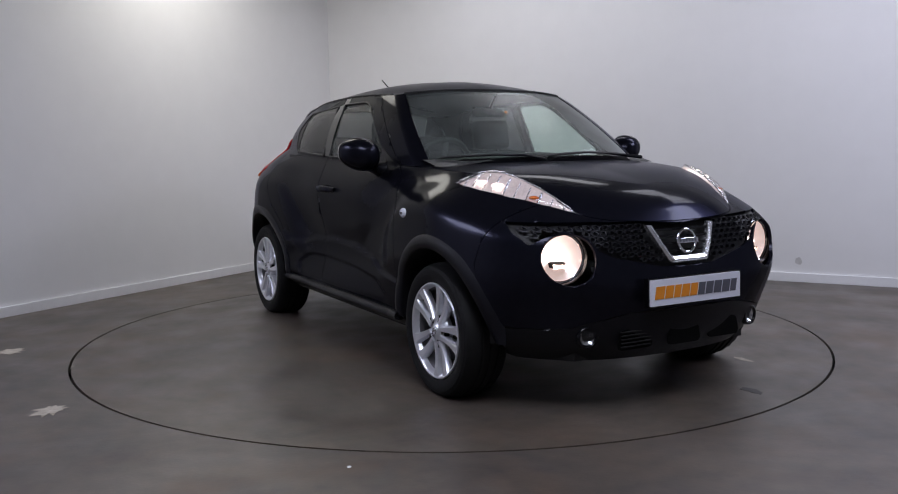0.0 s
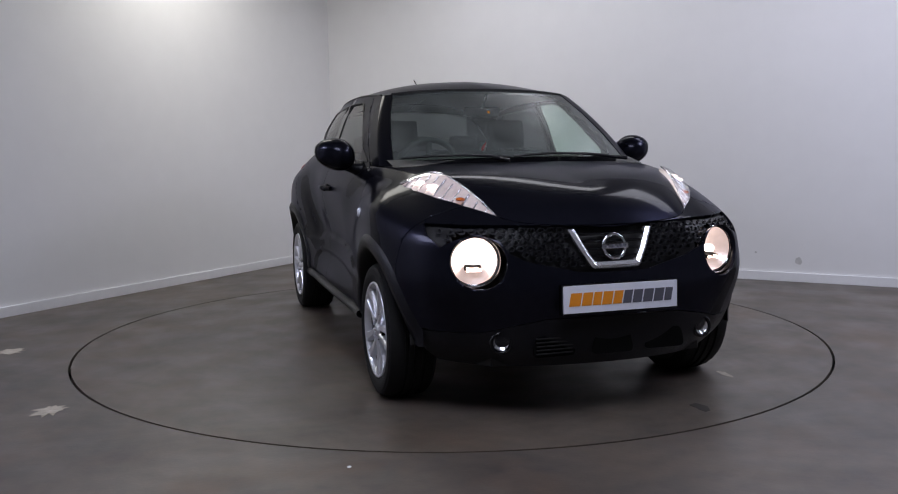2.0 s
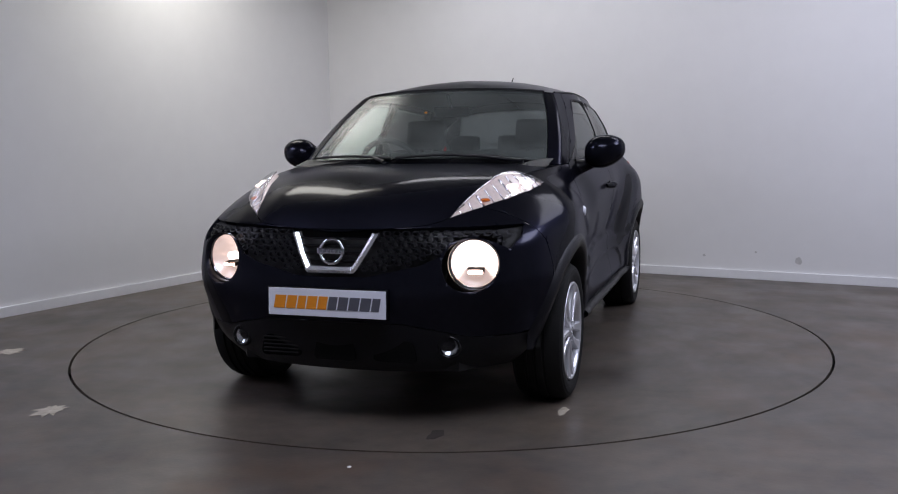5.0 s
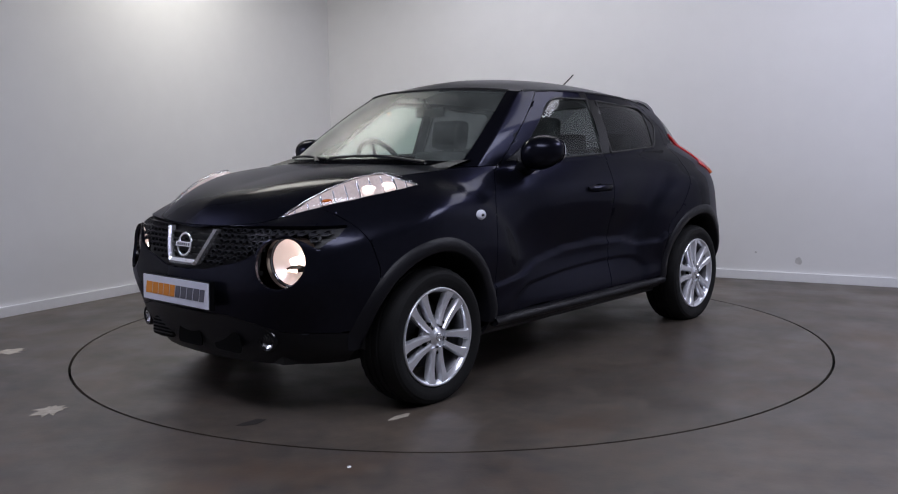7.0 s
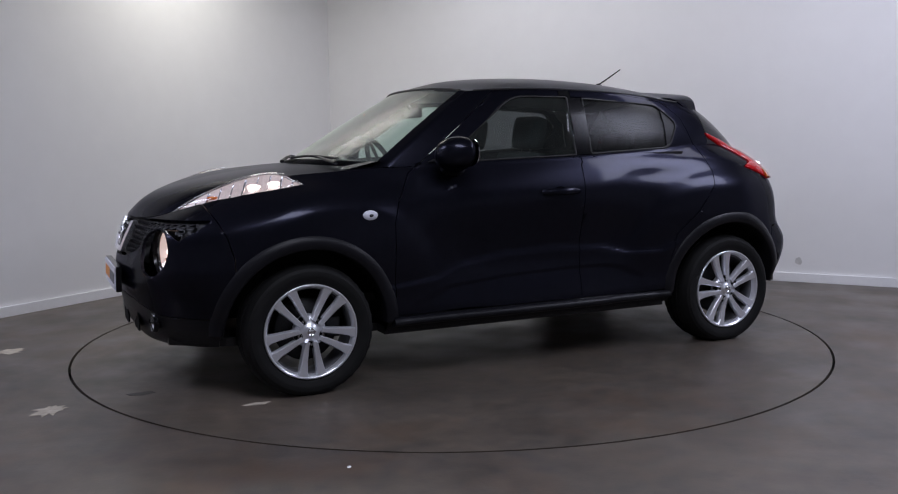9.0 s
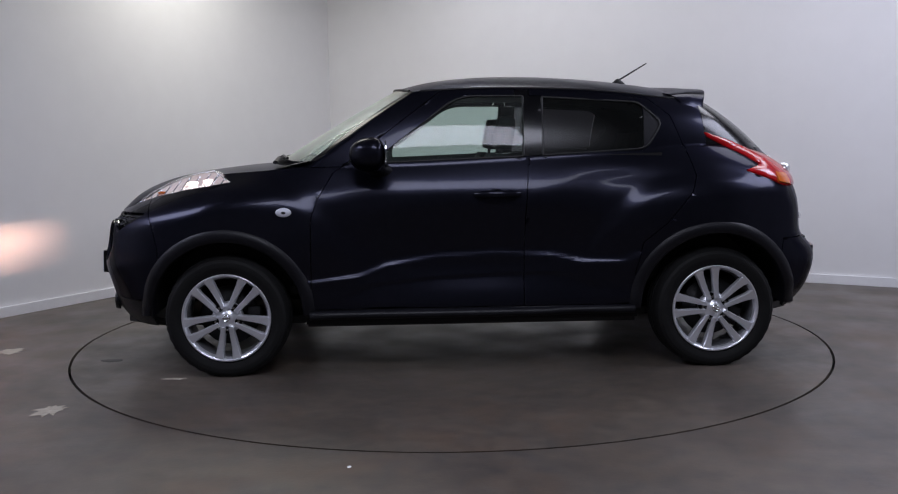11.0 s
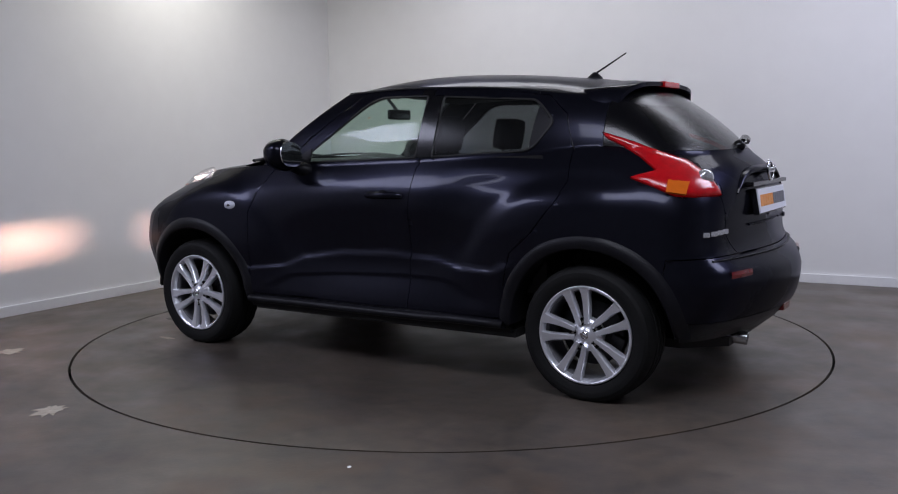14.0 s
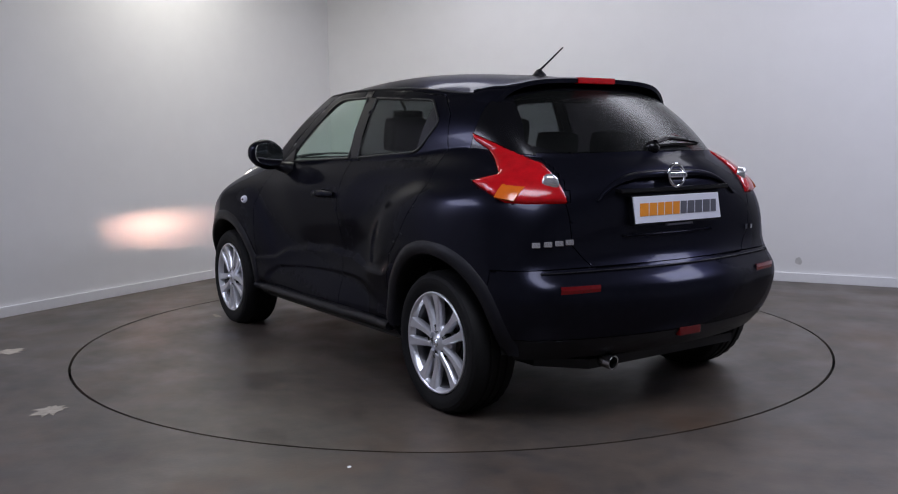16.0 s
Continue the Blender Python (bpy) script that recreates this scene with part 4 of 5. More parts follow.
def build_wheel(name="wheel"):
    """A wheel about its own axle: local z points outwards."""
    bm = bmesh.new()
    lathe(bm, [(.212, -.012), (.2245, -.004), (.2275, .004), (.224, .011), (.217, .008), (.2085, -.006), (.204, -.022)], 64)
    bmesh.ops.recalc_face_normals(bm, faces=bm.faces)
    wheel = mesh_object(name, bm, M_ALLOY)
    # the inner barrel, its shade put into a darker alloy colour
    bm = bmesh.new()
    lathe(bm, [(.214, -.19), (.205, -.16), (.196, -.06), (.200, -.024), (.213, -.014)], 48)
    part("barrel", bm, M_BARREL_SHADE, wheel, "alloy inner rim barrel, coloured dark grey for the shade behind the spokes")
    bm = bmesh.new()
    prof = [(.223, -.195), (.238, -.209), (.268, -.217), (.297, -.209), (.313, -.193), (.318, -.165)]
    for gx in (-.145, -.105, -.065):
        prof += [(.318, gx - .008), (.310, gx - .005), (.310, gx + .005), (.318, gx + .008)]
    prof += [(.318, -.04), (.313, -.014), (.300, .005), (.290, .009), (.287, .012), (.266, .0150), (.260, .013), (.241, .010), (.229, .003), (.223, -.006)]
    rings = lathe(bm, prof, 72)
    for k, ring in enumerate(rings):      # shoulder blocks
        if k % 2:
            for j, v in enumerate(ring):
                if prof[j][0] > .3115 and (prof[j][1] > -.045 or prof[j][1] < -.16):
                    v.co.x *= .988
                    v.co.y *= .988
    bmesh.ops.recalc_face_normals(bm, faces=bm.faces)
    sharpen(part("tyre", bm, M_RUBBER, wheel, "black rubber tyre"), 30)
    for k in range(5):
        for sd in (-1, 1):
            bm = bmesh.new()
            a = radians(-90 + 72 * k)
            secs = []
            for t in np.linspace(0, 1, 7):
                r = .050 + (.214 - .050) * t
                off = sd * (.0190 + .0280 * t)
                half = .0125 + .0085 * t + (.008 * max(0, t - .8) / .2)
                top = .004 - .010 * math.sin(math.pi * min(1, t * 1.15)) * .6 + (.002 if t > .9 else 0)
                secs.append([(r, off - half, top - .034), (r, off - half, top - .006), (r, off - half + .005, top), (r, off + half - .005, top), (r, off + half, top - .006), (r, off + half, top - .034)])
            rot = Matrix.Rotation(a, 4, "Z")
            vs = [[bm.verts.new(rot @ Vector(p)) for p in sec] for sec in secs]
            for i in range(6):
                for j in range(6):
                    bm.faces.new((vs[i][j], vs[i + 1][j], vs[i + 1][(j + 1) % 6], vs[i][(j + 1) % 6]))
            bm.faces.new(vs[0])
            bm.faces.new(vs[-1])
            bmesh.ops.recalc_face_normals(bm, faces=bm.faces)
            sharpen(part("spoke", bm, M_ALLOY, wheel), 40)
        bm = bmesh.new()
        m = Matrix.Translation((.062 * math.cos(a), .062 * math.sin(a), -.022))
        lathe(bm, [(.0005, .018), (.0065, .018), (.0085, .014), (.0085, .0)], 6, m)
        bmesh.ops.recalc_face_normals(bm, faces=bm.faces)
        part("lug_nut", bm, M_STEEL, wheel, smooth=False)
        # proud black disc round the nut paints the shade of its hole
        bm = bmesh.new()
        lathe(bm, [(.0005, -.0075), (.0150, -.0075), (.0185, -.005), (.0190, -.03)], 18, Matrix.Translation((.062 * math.cos(a), .062 * math.sin(a), .0)))
        part("lug_recess", bm, M_GROOVE, wheel, "black disc for the shade in a lug recess", smooth=False)
    bm = bmesh.new()
    lathe(bm, [(.0005, .006), (.024, .005), (.029, .001), (.034, -.004), (.058, -.010), (.074, -.016), (.080, -.032), (.08, -.05)], 40)
    bmesh.ops.recalc_face_normals(bm, faces=bm.faces)
    part("hub", bm, M_ALLOY, wheel)
    bm = bmesh.new()
    rr = lathe(bm, [(.0125, .007), (.0155, .009), (.018, .007)], 24)
    box(bm, -.021, .021, -.0035, .0035, .006, .0095)
    part("centre_emblem", bm, M_CHROME, wheel, smooth=False)
    bm = bmesh.new()
    lathe(bm, [(.06, -.09), (.150, -.09), (.152, -.094), (.152, -.11), (.06, -.11)], 48)
    part("brake_disc", bm, M_DARKMETAL, wheel, "grey steel brake disc")
    bm = bmesh.new()
    box(bm, .09, .165, -.05, .05, -.125, -.07, bevel=.01)
    part("brake_caliper", bm, M_DARKMETAL, wheel)
    return wheel


def build_wheels(root):
    first = build_wheel()
    spots = [(1, 1, 0), (-1, 1, -23), (1, -1, 14), (-1, -1, 40)]
    for k, (sx, sy, spin) in enumerate(spots):
        m = pose(OFF.x + sx * HUB_X, OFF.y + sy * .857, HUB_Z) @ pose(0, 0, 0, -90 * sy, 0, 0) @ pose(0, 0, 0, 0, 0, spin if sy < 0 else 180 + spin)
        w = first if k == 0 else copy_thing(first, m)
        w.matrix_basis = m
        w.parent = root


def emblem(name, m, parent, r):
    """Chrome ring with a plain bar across it."""
    bm = bmesh.new()
    rings = []
    for k in range(40):
        a = 2 * math.pi * k / 40
        c = Vector((r * math.cos(a), r * math.sin(a), 0))
        w = Vector((math.cos(a), math.sin(a), 0))
        rings.append([bm.verts.new(m @ (c + w * (r * .15 * math.cos(b)) + Vector((0, 0, r * .12 * math.sin(b))))) for b in (0, 1.05, 2.1, 3.14, 4.19, 5.24)])
    for k in range(40):
        p, q = rings[k], rings[(k + 1) % 40]
        for j in range(6):
            bm.faces.new((p[j], q[j], q[(j + 1) % 6], p[(j + 1) % 6]))
    box(bm, -r * 1.22, r * 1.22, -r * .23, r * .23, -r * .05, r * .2, m, bevel=r * .05)
    bmesh.ops.recalc_face_normals(bm, faces=bm.faces)
    ob = part(name, bm, M_CHROME, parent, "chrome ring emblem with a plain bar")
    bm = bmesh.new()
    for i in range(6):
        x = (-.95 + i * .345) * r
        box(bm, x, x + r * .2, -r * .12, r * .12, r * .2, r * .212, m)
    part("emblem_marks", bm, M_GREY, ob, smooth=False)
    return ob


def plate(name, m, parent):
    """A white show plate with orange and grey letter-sized bars; local x to the right, z out."""
    bm = bmesh.new()
    box(bm, -.262, .262, -.0565, .0565, 0, .010, m, bevel=.002)
    ob = part(name, bm, M_PLATE, parent, "white show plate with orange and grey bars", smooth=False)
    bm = bmesh.new()
    lo = [(-.268, -.062), (.268, -.062), (.268, .062), (-.268, .062)]
    slab(bm, lo, -.022, .004, m)
    part("plate_holder", bm, M_GLOSSBLACK, ob, smooth=False)
    widths = [.056, .050, .042, .050, .046, .044, .048, .050, .050, .040]
    x = -.238
    for i, w in enumerate(widths):
        bm = bmesh.new()
        slab(bm, [(x, -.027), (x + w - .006, -.027), (x + w + .004, .027), (x + .010, .027)], .0102, .0115, m)
        part("letter_bar", bm, M_ORANGE if i < 5 else M_GREY, ob, smooth=False)
        x += w
    return ob


def build_front(root):
    # honeycomb grille behind the opening

    def face_x(y, z):
        return on_sheet(G_LOW[:110], (1, 2), [(abs(y), z)], count=24)[0].x

    bm = bmesh.new()
    ys = np.linspace(0, .75, 40)
    zs = np.linspace(.63, .85, 12)
    for sgn in (1, -1):
        grid = [[bm.verts.new((face_x(y, z) - .045, sgn * y, z)) for z in zs] for y in ys]
        for i in range(len(ys) - 1):
            for j in range(len(zs) - 1):
                if math.hypot(ys[i] + .01 - .572, zs[j] + .01 - .69) > .125:
                    bm.faces.new((grid[i][j], grid[i + 1][j], grid[i + 1][j + 1], grid[i][j + 1]))
    grille = part("grille", bm, M_SEAL, root, "black honeycomb grille")
    bm = bmesh.new()
    w, hgt = .040, .0235
    for r in range(9):
        z = .648 + r * hgt
        for c in range(-19, 20):
            y = c * w + (w / 2 if r % 2 else 0)
            if not inside((abs(y), z), [(-.1, .652), (.14, .652), (.35, .694), (.44, .73), (.48, .785), (.572, .812), (.66, .785), (.69, .775), (.705, .80), (.700, .826), (.426, .826), (-.1, .812)]):
                continue
            vy = np.interp(z, (.65, .81), (.115, .195))
            if abs(y) < vy + .01 or math.hypot(abs(y) - .572, z - .69) < .118:
                continue
            x = face_x(y, z) - .012
            ringo = [(y + sx * w * .47, z + sz * hgt * .5) for sx, sz in ((-.5, -.98), (.5, -.98), (1, 0), (.5, .98), (-.5, .98), (-1, 0))]
            ringi = [(y + (p - y) * .80, z + (q - z) * .74) for p, q in ringo]
            fo = [bm.verts.new((x if abs(y) < .4 else face_x(p, q) - .012, p, q)) for p, q in ringo]
            fi = [bm.verts.new((x + .0005 if abs(y) < .4 else face_x(p, q) - .0115, p, q)) for p, q in ringi]
            fb = [bm.verts.new((x - .02, p, q)) for p, q in ringi]
            for k in range(6):
                bm.faces.new((fo[k], fo[(k + 1) % 6], fi[(k + 1) % 6], fi[k]))
                bm.faces.new((fi[k], fi[(k + 1) % 6], fb[(k + 1) % 6], fb[k]))
    bmesh.ops.recalc_face_normals(bm, faces=bm.faces)
    tagged(part("mesh", bm, M_GRILLE, grille, "black plastic honeycomb", smooth=False), kind="stuff")
    for i in range(5):
        z = .672 + i * .030
        bm = bmesh.new()
        half = np.interp(z, (.65, .81), (.095, .175))
        x = face_x(0, z) - .012
        box(bm, x - .012, x + .004, -half, half, z - .005, z + .005, bevel=.002)
        part("grille_bar", bm, M_GLOSSBLACK, grille, smooth=False)
    # chrome V surround
    bm = bmesh.new()
    path = [(-.195, .815), (-.150, .728), (-.112, .663), (-.100, .655), (.100, .655), (.112, .663), (.150, .728), (.195, .815)]
    ins = [(-.167, .815), (-.124, .728), (-.096, .684), (-.088, .680), (.088, .680), (.096, .684), (.124, .728), (.167, .815)]
    rows = []
    for (y, z), (yi, zi) in zip(path, ins):
        x, xi = face_x(y, z) + .004, face_x(yi, zi) + .004
        rows.append([(x - .02, y, z), (x + .006, y, z), (max(x, xi) + .012, (y + yi) / 2, (z + zi) / 2), (xi + .004, yi, zi), (xi - .02, yi, zi)])
    vs = [[bm.verts.new(p) for p in row] for row in rows]
    for i in range(len(vs) - 1):
        for j in range(4):
            bm.faces.new((vs[i][j], vs[i + 1][j], vs[i + 1][j + 1], vs[i][j + 1]))
    bm.faces.new(vs[0])
    bm.faces.new(vs[-1])
    bmesh.ops.recalc_face_normals(bm, faces=bm.faces)
    part("grille_surround", bm, M_SATIN, root, "satin chrome V-shaped grille surround", smooth=False)
    emblem("front_emblem", Matrix.Translation((face_x(0, .742) + .006, 0, .742)) @ pose(0, 0, 0, 78, 0, 90), root, .050)
    plate("front_plate", Matrix.Translation((2.058, 0, .537)) @ pose(0, 0, 0, 88, 0, 90), root)
    for sgn in (1, -1):
        # round headlamp in its socket
        base = Matrix.Translation((1.853, sgn * .572, .690)) @ look((0, 0, 0), (-1, -sgn * .20, -.02))
        bm = bmesh.new()
        lathe(bm, [(.109, .036), (.107, .03), (.103, .012), (.100, -.06)], 40, base)
        bmesh.ops.recalc_face_normals(bm, faces=bm.faces)
        lamp = part("headlamp", bm, M_GLOSSBLACK, root, "lit round headlamp in a dark socket")
        bm = bmesh.new()
        lathe(bm, [(.0005 + .0975 * k / 14, -.055 + (.098 * k / 14) ** 2 / .157) for k in range(15)], 60)
        hole = [(-.032, -.0460), (.032, -.0460), (.032, -.0290), (-.032, -.0290)]
        cut(bm, (0, 1), hole, True)
        bmesh.ops.delete(bm, geom=[fc for fc in bm.faces if inside(fc.calc_center_median().xy, hole)], context="FACES")
        for v in bm.verts:
            v.co = base @ v.co
        part("reflector", bm, M_LAMPWHITE, lamp, "bright lit reflector")
        bm = bmesh.new()
        lathe(bm, [(.0005, .004), (.010, .002), (.016, -.005), (.018, -.018), (.017, -.034), (.012, -.052)], 24, base)
        part("bulb", bm, M_BULB, lamp)
        for k in range(18):       # flutes in the lower half of the reflector
            an = radians(200 + k * 8.2)
            bm = bmesh.new()
            tube(bm, [base @ Vector((q * math.cos(an), q * math.sin(an), h)) for q, h in ((.052, -.040), (.070, -.029), (.088, -.010))], [.002, .003, .002], 5)
            part("flute", bm, M_SATIN, lamp)
        # low beam: a hot strip at the back of a dark shield box that cuts the light off at lamp height
        bm = bmesh.new()
        quad = [(-.044, -.030), (.044, -.030), (.044, -.006), (-.044, -.006)]
        bm.faces.new([bm.verts.new(base @ Vector((x, y, -.13))) for x, y in quad])
        part("filament", bm, M_BEAM, lamp, smooth=False)
        bm = bmesh.new()
        wide = [(-.031, -.0450), (.031, -.0450), (.031, -.0300), (-.031, -.0300)]
        rear = [bm.verts.new(base @ Vector((x * 1.03, y, -.131))) for x, y in quad]
        fore = [bm.verts.new(base @ Vector((x, y, .004))) for x, y in wide]
        for k in range(4):
            bm.faces.new((rear[k], rear[k - 1], fore[k - 1], fore[k]))
        bm.faces.new([bm.verts.new(base @ Vector((x * 1.2, y - .018 - .004 + .018 * 2 * (y > -.02), -.134))) for x, y in quad])
        lid = [bm.verts.new(base @ Vector((x * 1.2, y - .022 + .036 * (y > -.02), -.134))) for x, y in quad]
        mid = [bm.verts.new(base @ Vector((x * 1.2, y - .022 + .036 * (y > -.02), -.10))) for x, y in quad]
        for k in range(4):
            bm.faces.new((lid[k], lid[k - 1], mid[k - 1], mid[k]))
        part("beam_shield", bm, M_GROOVE, lamp, "dark beam shield", smooth=False)
        bm = bmesh.new()
        lathe(bm, [(.100, .008), (.108, .014), (.105, .020), (.098, .016)], 40, base)
        part("rim", bm, M_CHROME, lamp)
        bm = bmesh.new()
        lathe(bm, [(.0005, .040), (.035, .037), (.07, .028), (.100, .012)], 40, base)
        part("lens", bm, M_CLEAR, lamp, "clear domed lens")
        # fog lamp
        p = on_sheet(G_LOW[:110], (1, 2), [(.478, .350)])[0]
        base = Matrix.Translation((p.x - .006, sgn * .478, .350)) @ look((0, 0, 0), (-1, -sgn * .15, 0))
        bm = bmesh.new()
        lathe(bm, [(.050, .0), (.047, .018), (.040, .020), (.036, .010), (.036, -.02)], 28, base)
        fog = part("fog_lamp", bm, M_GLOSSBLACK, root, "round fog lamp in the lower bumper")
        bm = bmesh.new()
        lathe(bm, [(.0005, -.012), (.018, -.006), (.034, .010)], 28, base)
        part("reflector", bm, M_SATIN, fog)
        bm = bmesh.new()
        lathe(bm, [(.0005, .022), (.02, .020), (.036, .012)], 28, base)
        part("lens", bm, M_CLEAR, fog, "clear glass lens")
    # lower intake with ribs; black plates paint the shade inside the openings
    intake = None
    for y0, y1 in ((-.36, -.16), (-.10, .10), (.16, .36)):
        bm = bmesh.new()
        x = face_x((y0 + y1) / 2, .335)
        poly = rounded([(y0, .285), (y1, .285), (y1 - .02, .375), (y0 + .02, .375)], .03)
        slab(bm, [(p, q) for p, q in poly], -.002, .004, Matrix(((0, 0, 1, x), (1, 0, 0, 0), (0, 1, 0, 0), (0, 0, 0, 1))))
        intake = part("lower_intake", bm, M_GROOVE, root, "black plate for the shaded opening of the lower air intake", smooth=False)
        for i in range(5 if y0 < -.3 else 0):
            bm = bmesh.new()
            z = .298 + i * .016
            box(bm, x - .004, x + .012, y0 + .018, y1 - .018, z, z + .005, bevel=.0015)
            part("rib", bm, M_TRIM if y0 > -.3 else M_DARKMETAL, intake, smooth=False)


def build_mirrors(root):
    for sgn in (1, -1):
        bm = bmesh.new()
        bmesh.ops.create_uvsphere(bm, u_segments=32, v_segments=18, radius=1.0)
        for v in bm.verts:
            x, y, z = v.co
            fy = max(-1, min(1, y))
            sx = .115 * (1 if x > 0 else .55)
            z2 = math.copysign(abs(z) ** .82, z)
            v.co = Vector((.50 + x * sx - .015 * y, sgn * (.898 + y * .106), 1.126 + z2 * (.087 - .010 * y) + .012 * y))
        bmesh.ops.recalc_face_normals(bm, faces=bm.faces)
        mir = part("door_mirror", bm, M_PAINT, root, "dark blue-black door mirror")
        bm = bmesh.new()
        m = Matrix.Translation((.466, sgn * .838, 1.134)) @ pose(0, 0, 0, 0, -90, 0)
        vs = []
        for k in range(28):
            a = 2 * math.pi * k / 28
            cy, cz = math.cos(a), math.sin(a)
            vs.append(bm.verts.new((.438 - .004 * cy, sgn * (.900 + .086 * math.copysign(abs(cy) ** .8, cy)), 1.128 + .066 * math.copysign(abs(cz) ** .8, cz) + .008 * cy)))
        bm.faces.new(vs)
        r = bmesh.ops.extrude_face_region(bm, geom=bm.faces[:])
        for v in r["geom"]:
            if isinstance(v, bmesh.types.BMVert):
                v.co.x -= .006
        bmesh.ops.recalc_face_normals(bm, faces=bm.faces)
        part("mirror_glass", bm, M_MIRROR, mir, "silvered mirror glass", smooth=False)
        bm = bmesh.new()
        tube(bm, [(.50, sgn * .85, 1.068), (.49, sgn * .80, 1.052), (.47, sgn * .745, 1.040)], [.040, .052, .070], 12, flat=.6)
        part("mirror_foot", bm, M_TRIM, mir)
        # sail panel
        bm = bmesh.new()
        pts = on_sheet(G_UP[:60], (0, 2), [(.60, 1.085), (.44, 1.085), (.44, 1.16)])
        a = [bm.verts.new((p.x, sgn * (p.y + .006), p.z)) for p in pts]
        b = [bm.verts.new((p.x, sgn * (p.y - .006), p.z)) for p in pts]
        bm.faces.new(a)
        for i in range(3):
            bm.faces.new((a[i], a[i - 1], b[i - 1], b[i]))
        part("sail_panel", bm, M_TRIM, mir, smooth=False)


def build_side_details(root):
    for sgn in (1, -1):
        # door handle: pull over a shallow cup, whose shade is painted black
        ys = on_sheet(G_LOW[120:200], (0, 2), [(-.14, .912)])[0].y
        bm = bmesh.new()
        lathe(bm, [(.0005, -.004), (.03, -.002), (.043, .002), (.047, .0035)], 28, Matrix.Translation((-.125, sgn * (ys - .001), .905)) @ pose(0, 0, 0, -90 * sgn, 0, 0) @ Matrix.Diagonal((1.05, .8, 1, 1)))
        han = part("door_handle", bm, M_GROOVE, root, "dark body-coloured pull handle over a cup with its shade painted black")
        bm = bmesh.new()
        tube(bm, [(-.015, sgn * (ys + .004), .916), (-.05, sgn * (ys + .024), .917), (-.13, sgn * (ys + .032), .918), (-.20, sgn * (ys + .028), .918), (-.245, sgn * (ys + .004), .917)], [.012, .019, .020, .019, .012], 10, flat=1.0)
        part("pull", bm, M_PAINT, han)
        # side repeater
        p = on_sheet(G_LOW[100:170], (0, 2), [(.956, .840)])[0]
        base = Matrix.Translation((p.x, sgn * (p.y + .0), p.z)) @ pose(0, 0, 0, -90 * sgn, 0, 6 * sgn) @ Matrix.Diagonal((1.0, .62, 1, 1))
        bm = bmesh.new()
        lathe(bm, [(.0005, .012), (.02, .011), (.034, .007), (.040, .0), (.040, -.01)], 28, base)
        ind = part("side_repeater", bm, M_PLATE, root, "small clear oval side repeater")
        bm = bmesh.new()
        lathe(bm, [(.0005, .0155), (.008, .015), (.012, .011)], 16, base)
        part("bulb", bm, M_DARKMETAL, ind)
        # sill step strip
        bm = bmesh.new()
        for_pts = [(x, sgn * (on_sheet(G_LOW[90:255], (0, 2), [(x, .318)])[0].y + .006), .306 + .006 * (x < -.5)) for x in np.linspace(.84, -.84, 16)]
        tube(bm, for_pts, .030, 10, flat=.75)
        part("sill_strip", bm, M_TRIM, root, "black plastic side sill strip")
    # roof ditch seams
    for sgn in (1, -1):
        bm = bmesh.new()
        tube(bm, [(p[0], sgn * (p[1] - .003), p[2] + .002) for p in G_UP[2:i12 - 4:4, -1]], .006, 6)
        part("roof_seam", bm, M_SEAL, root)


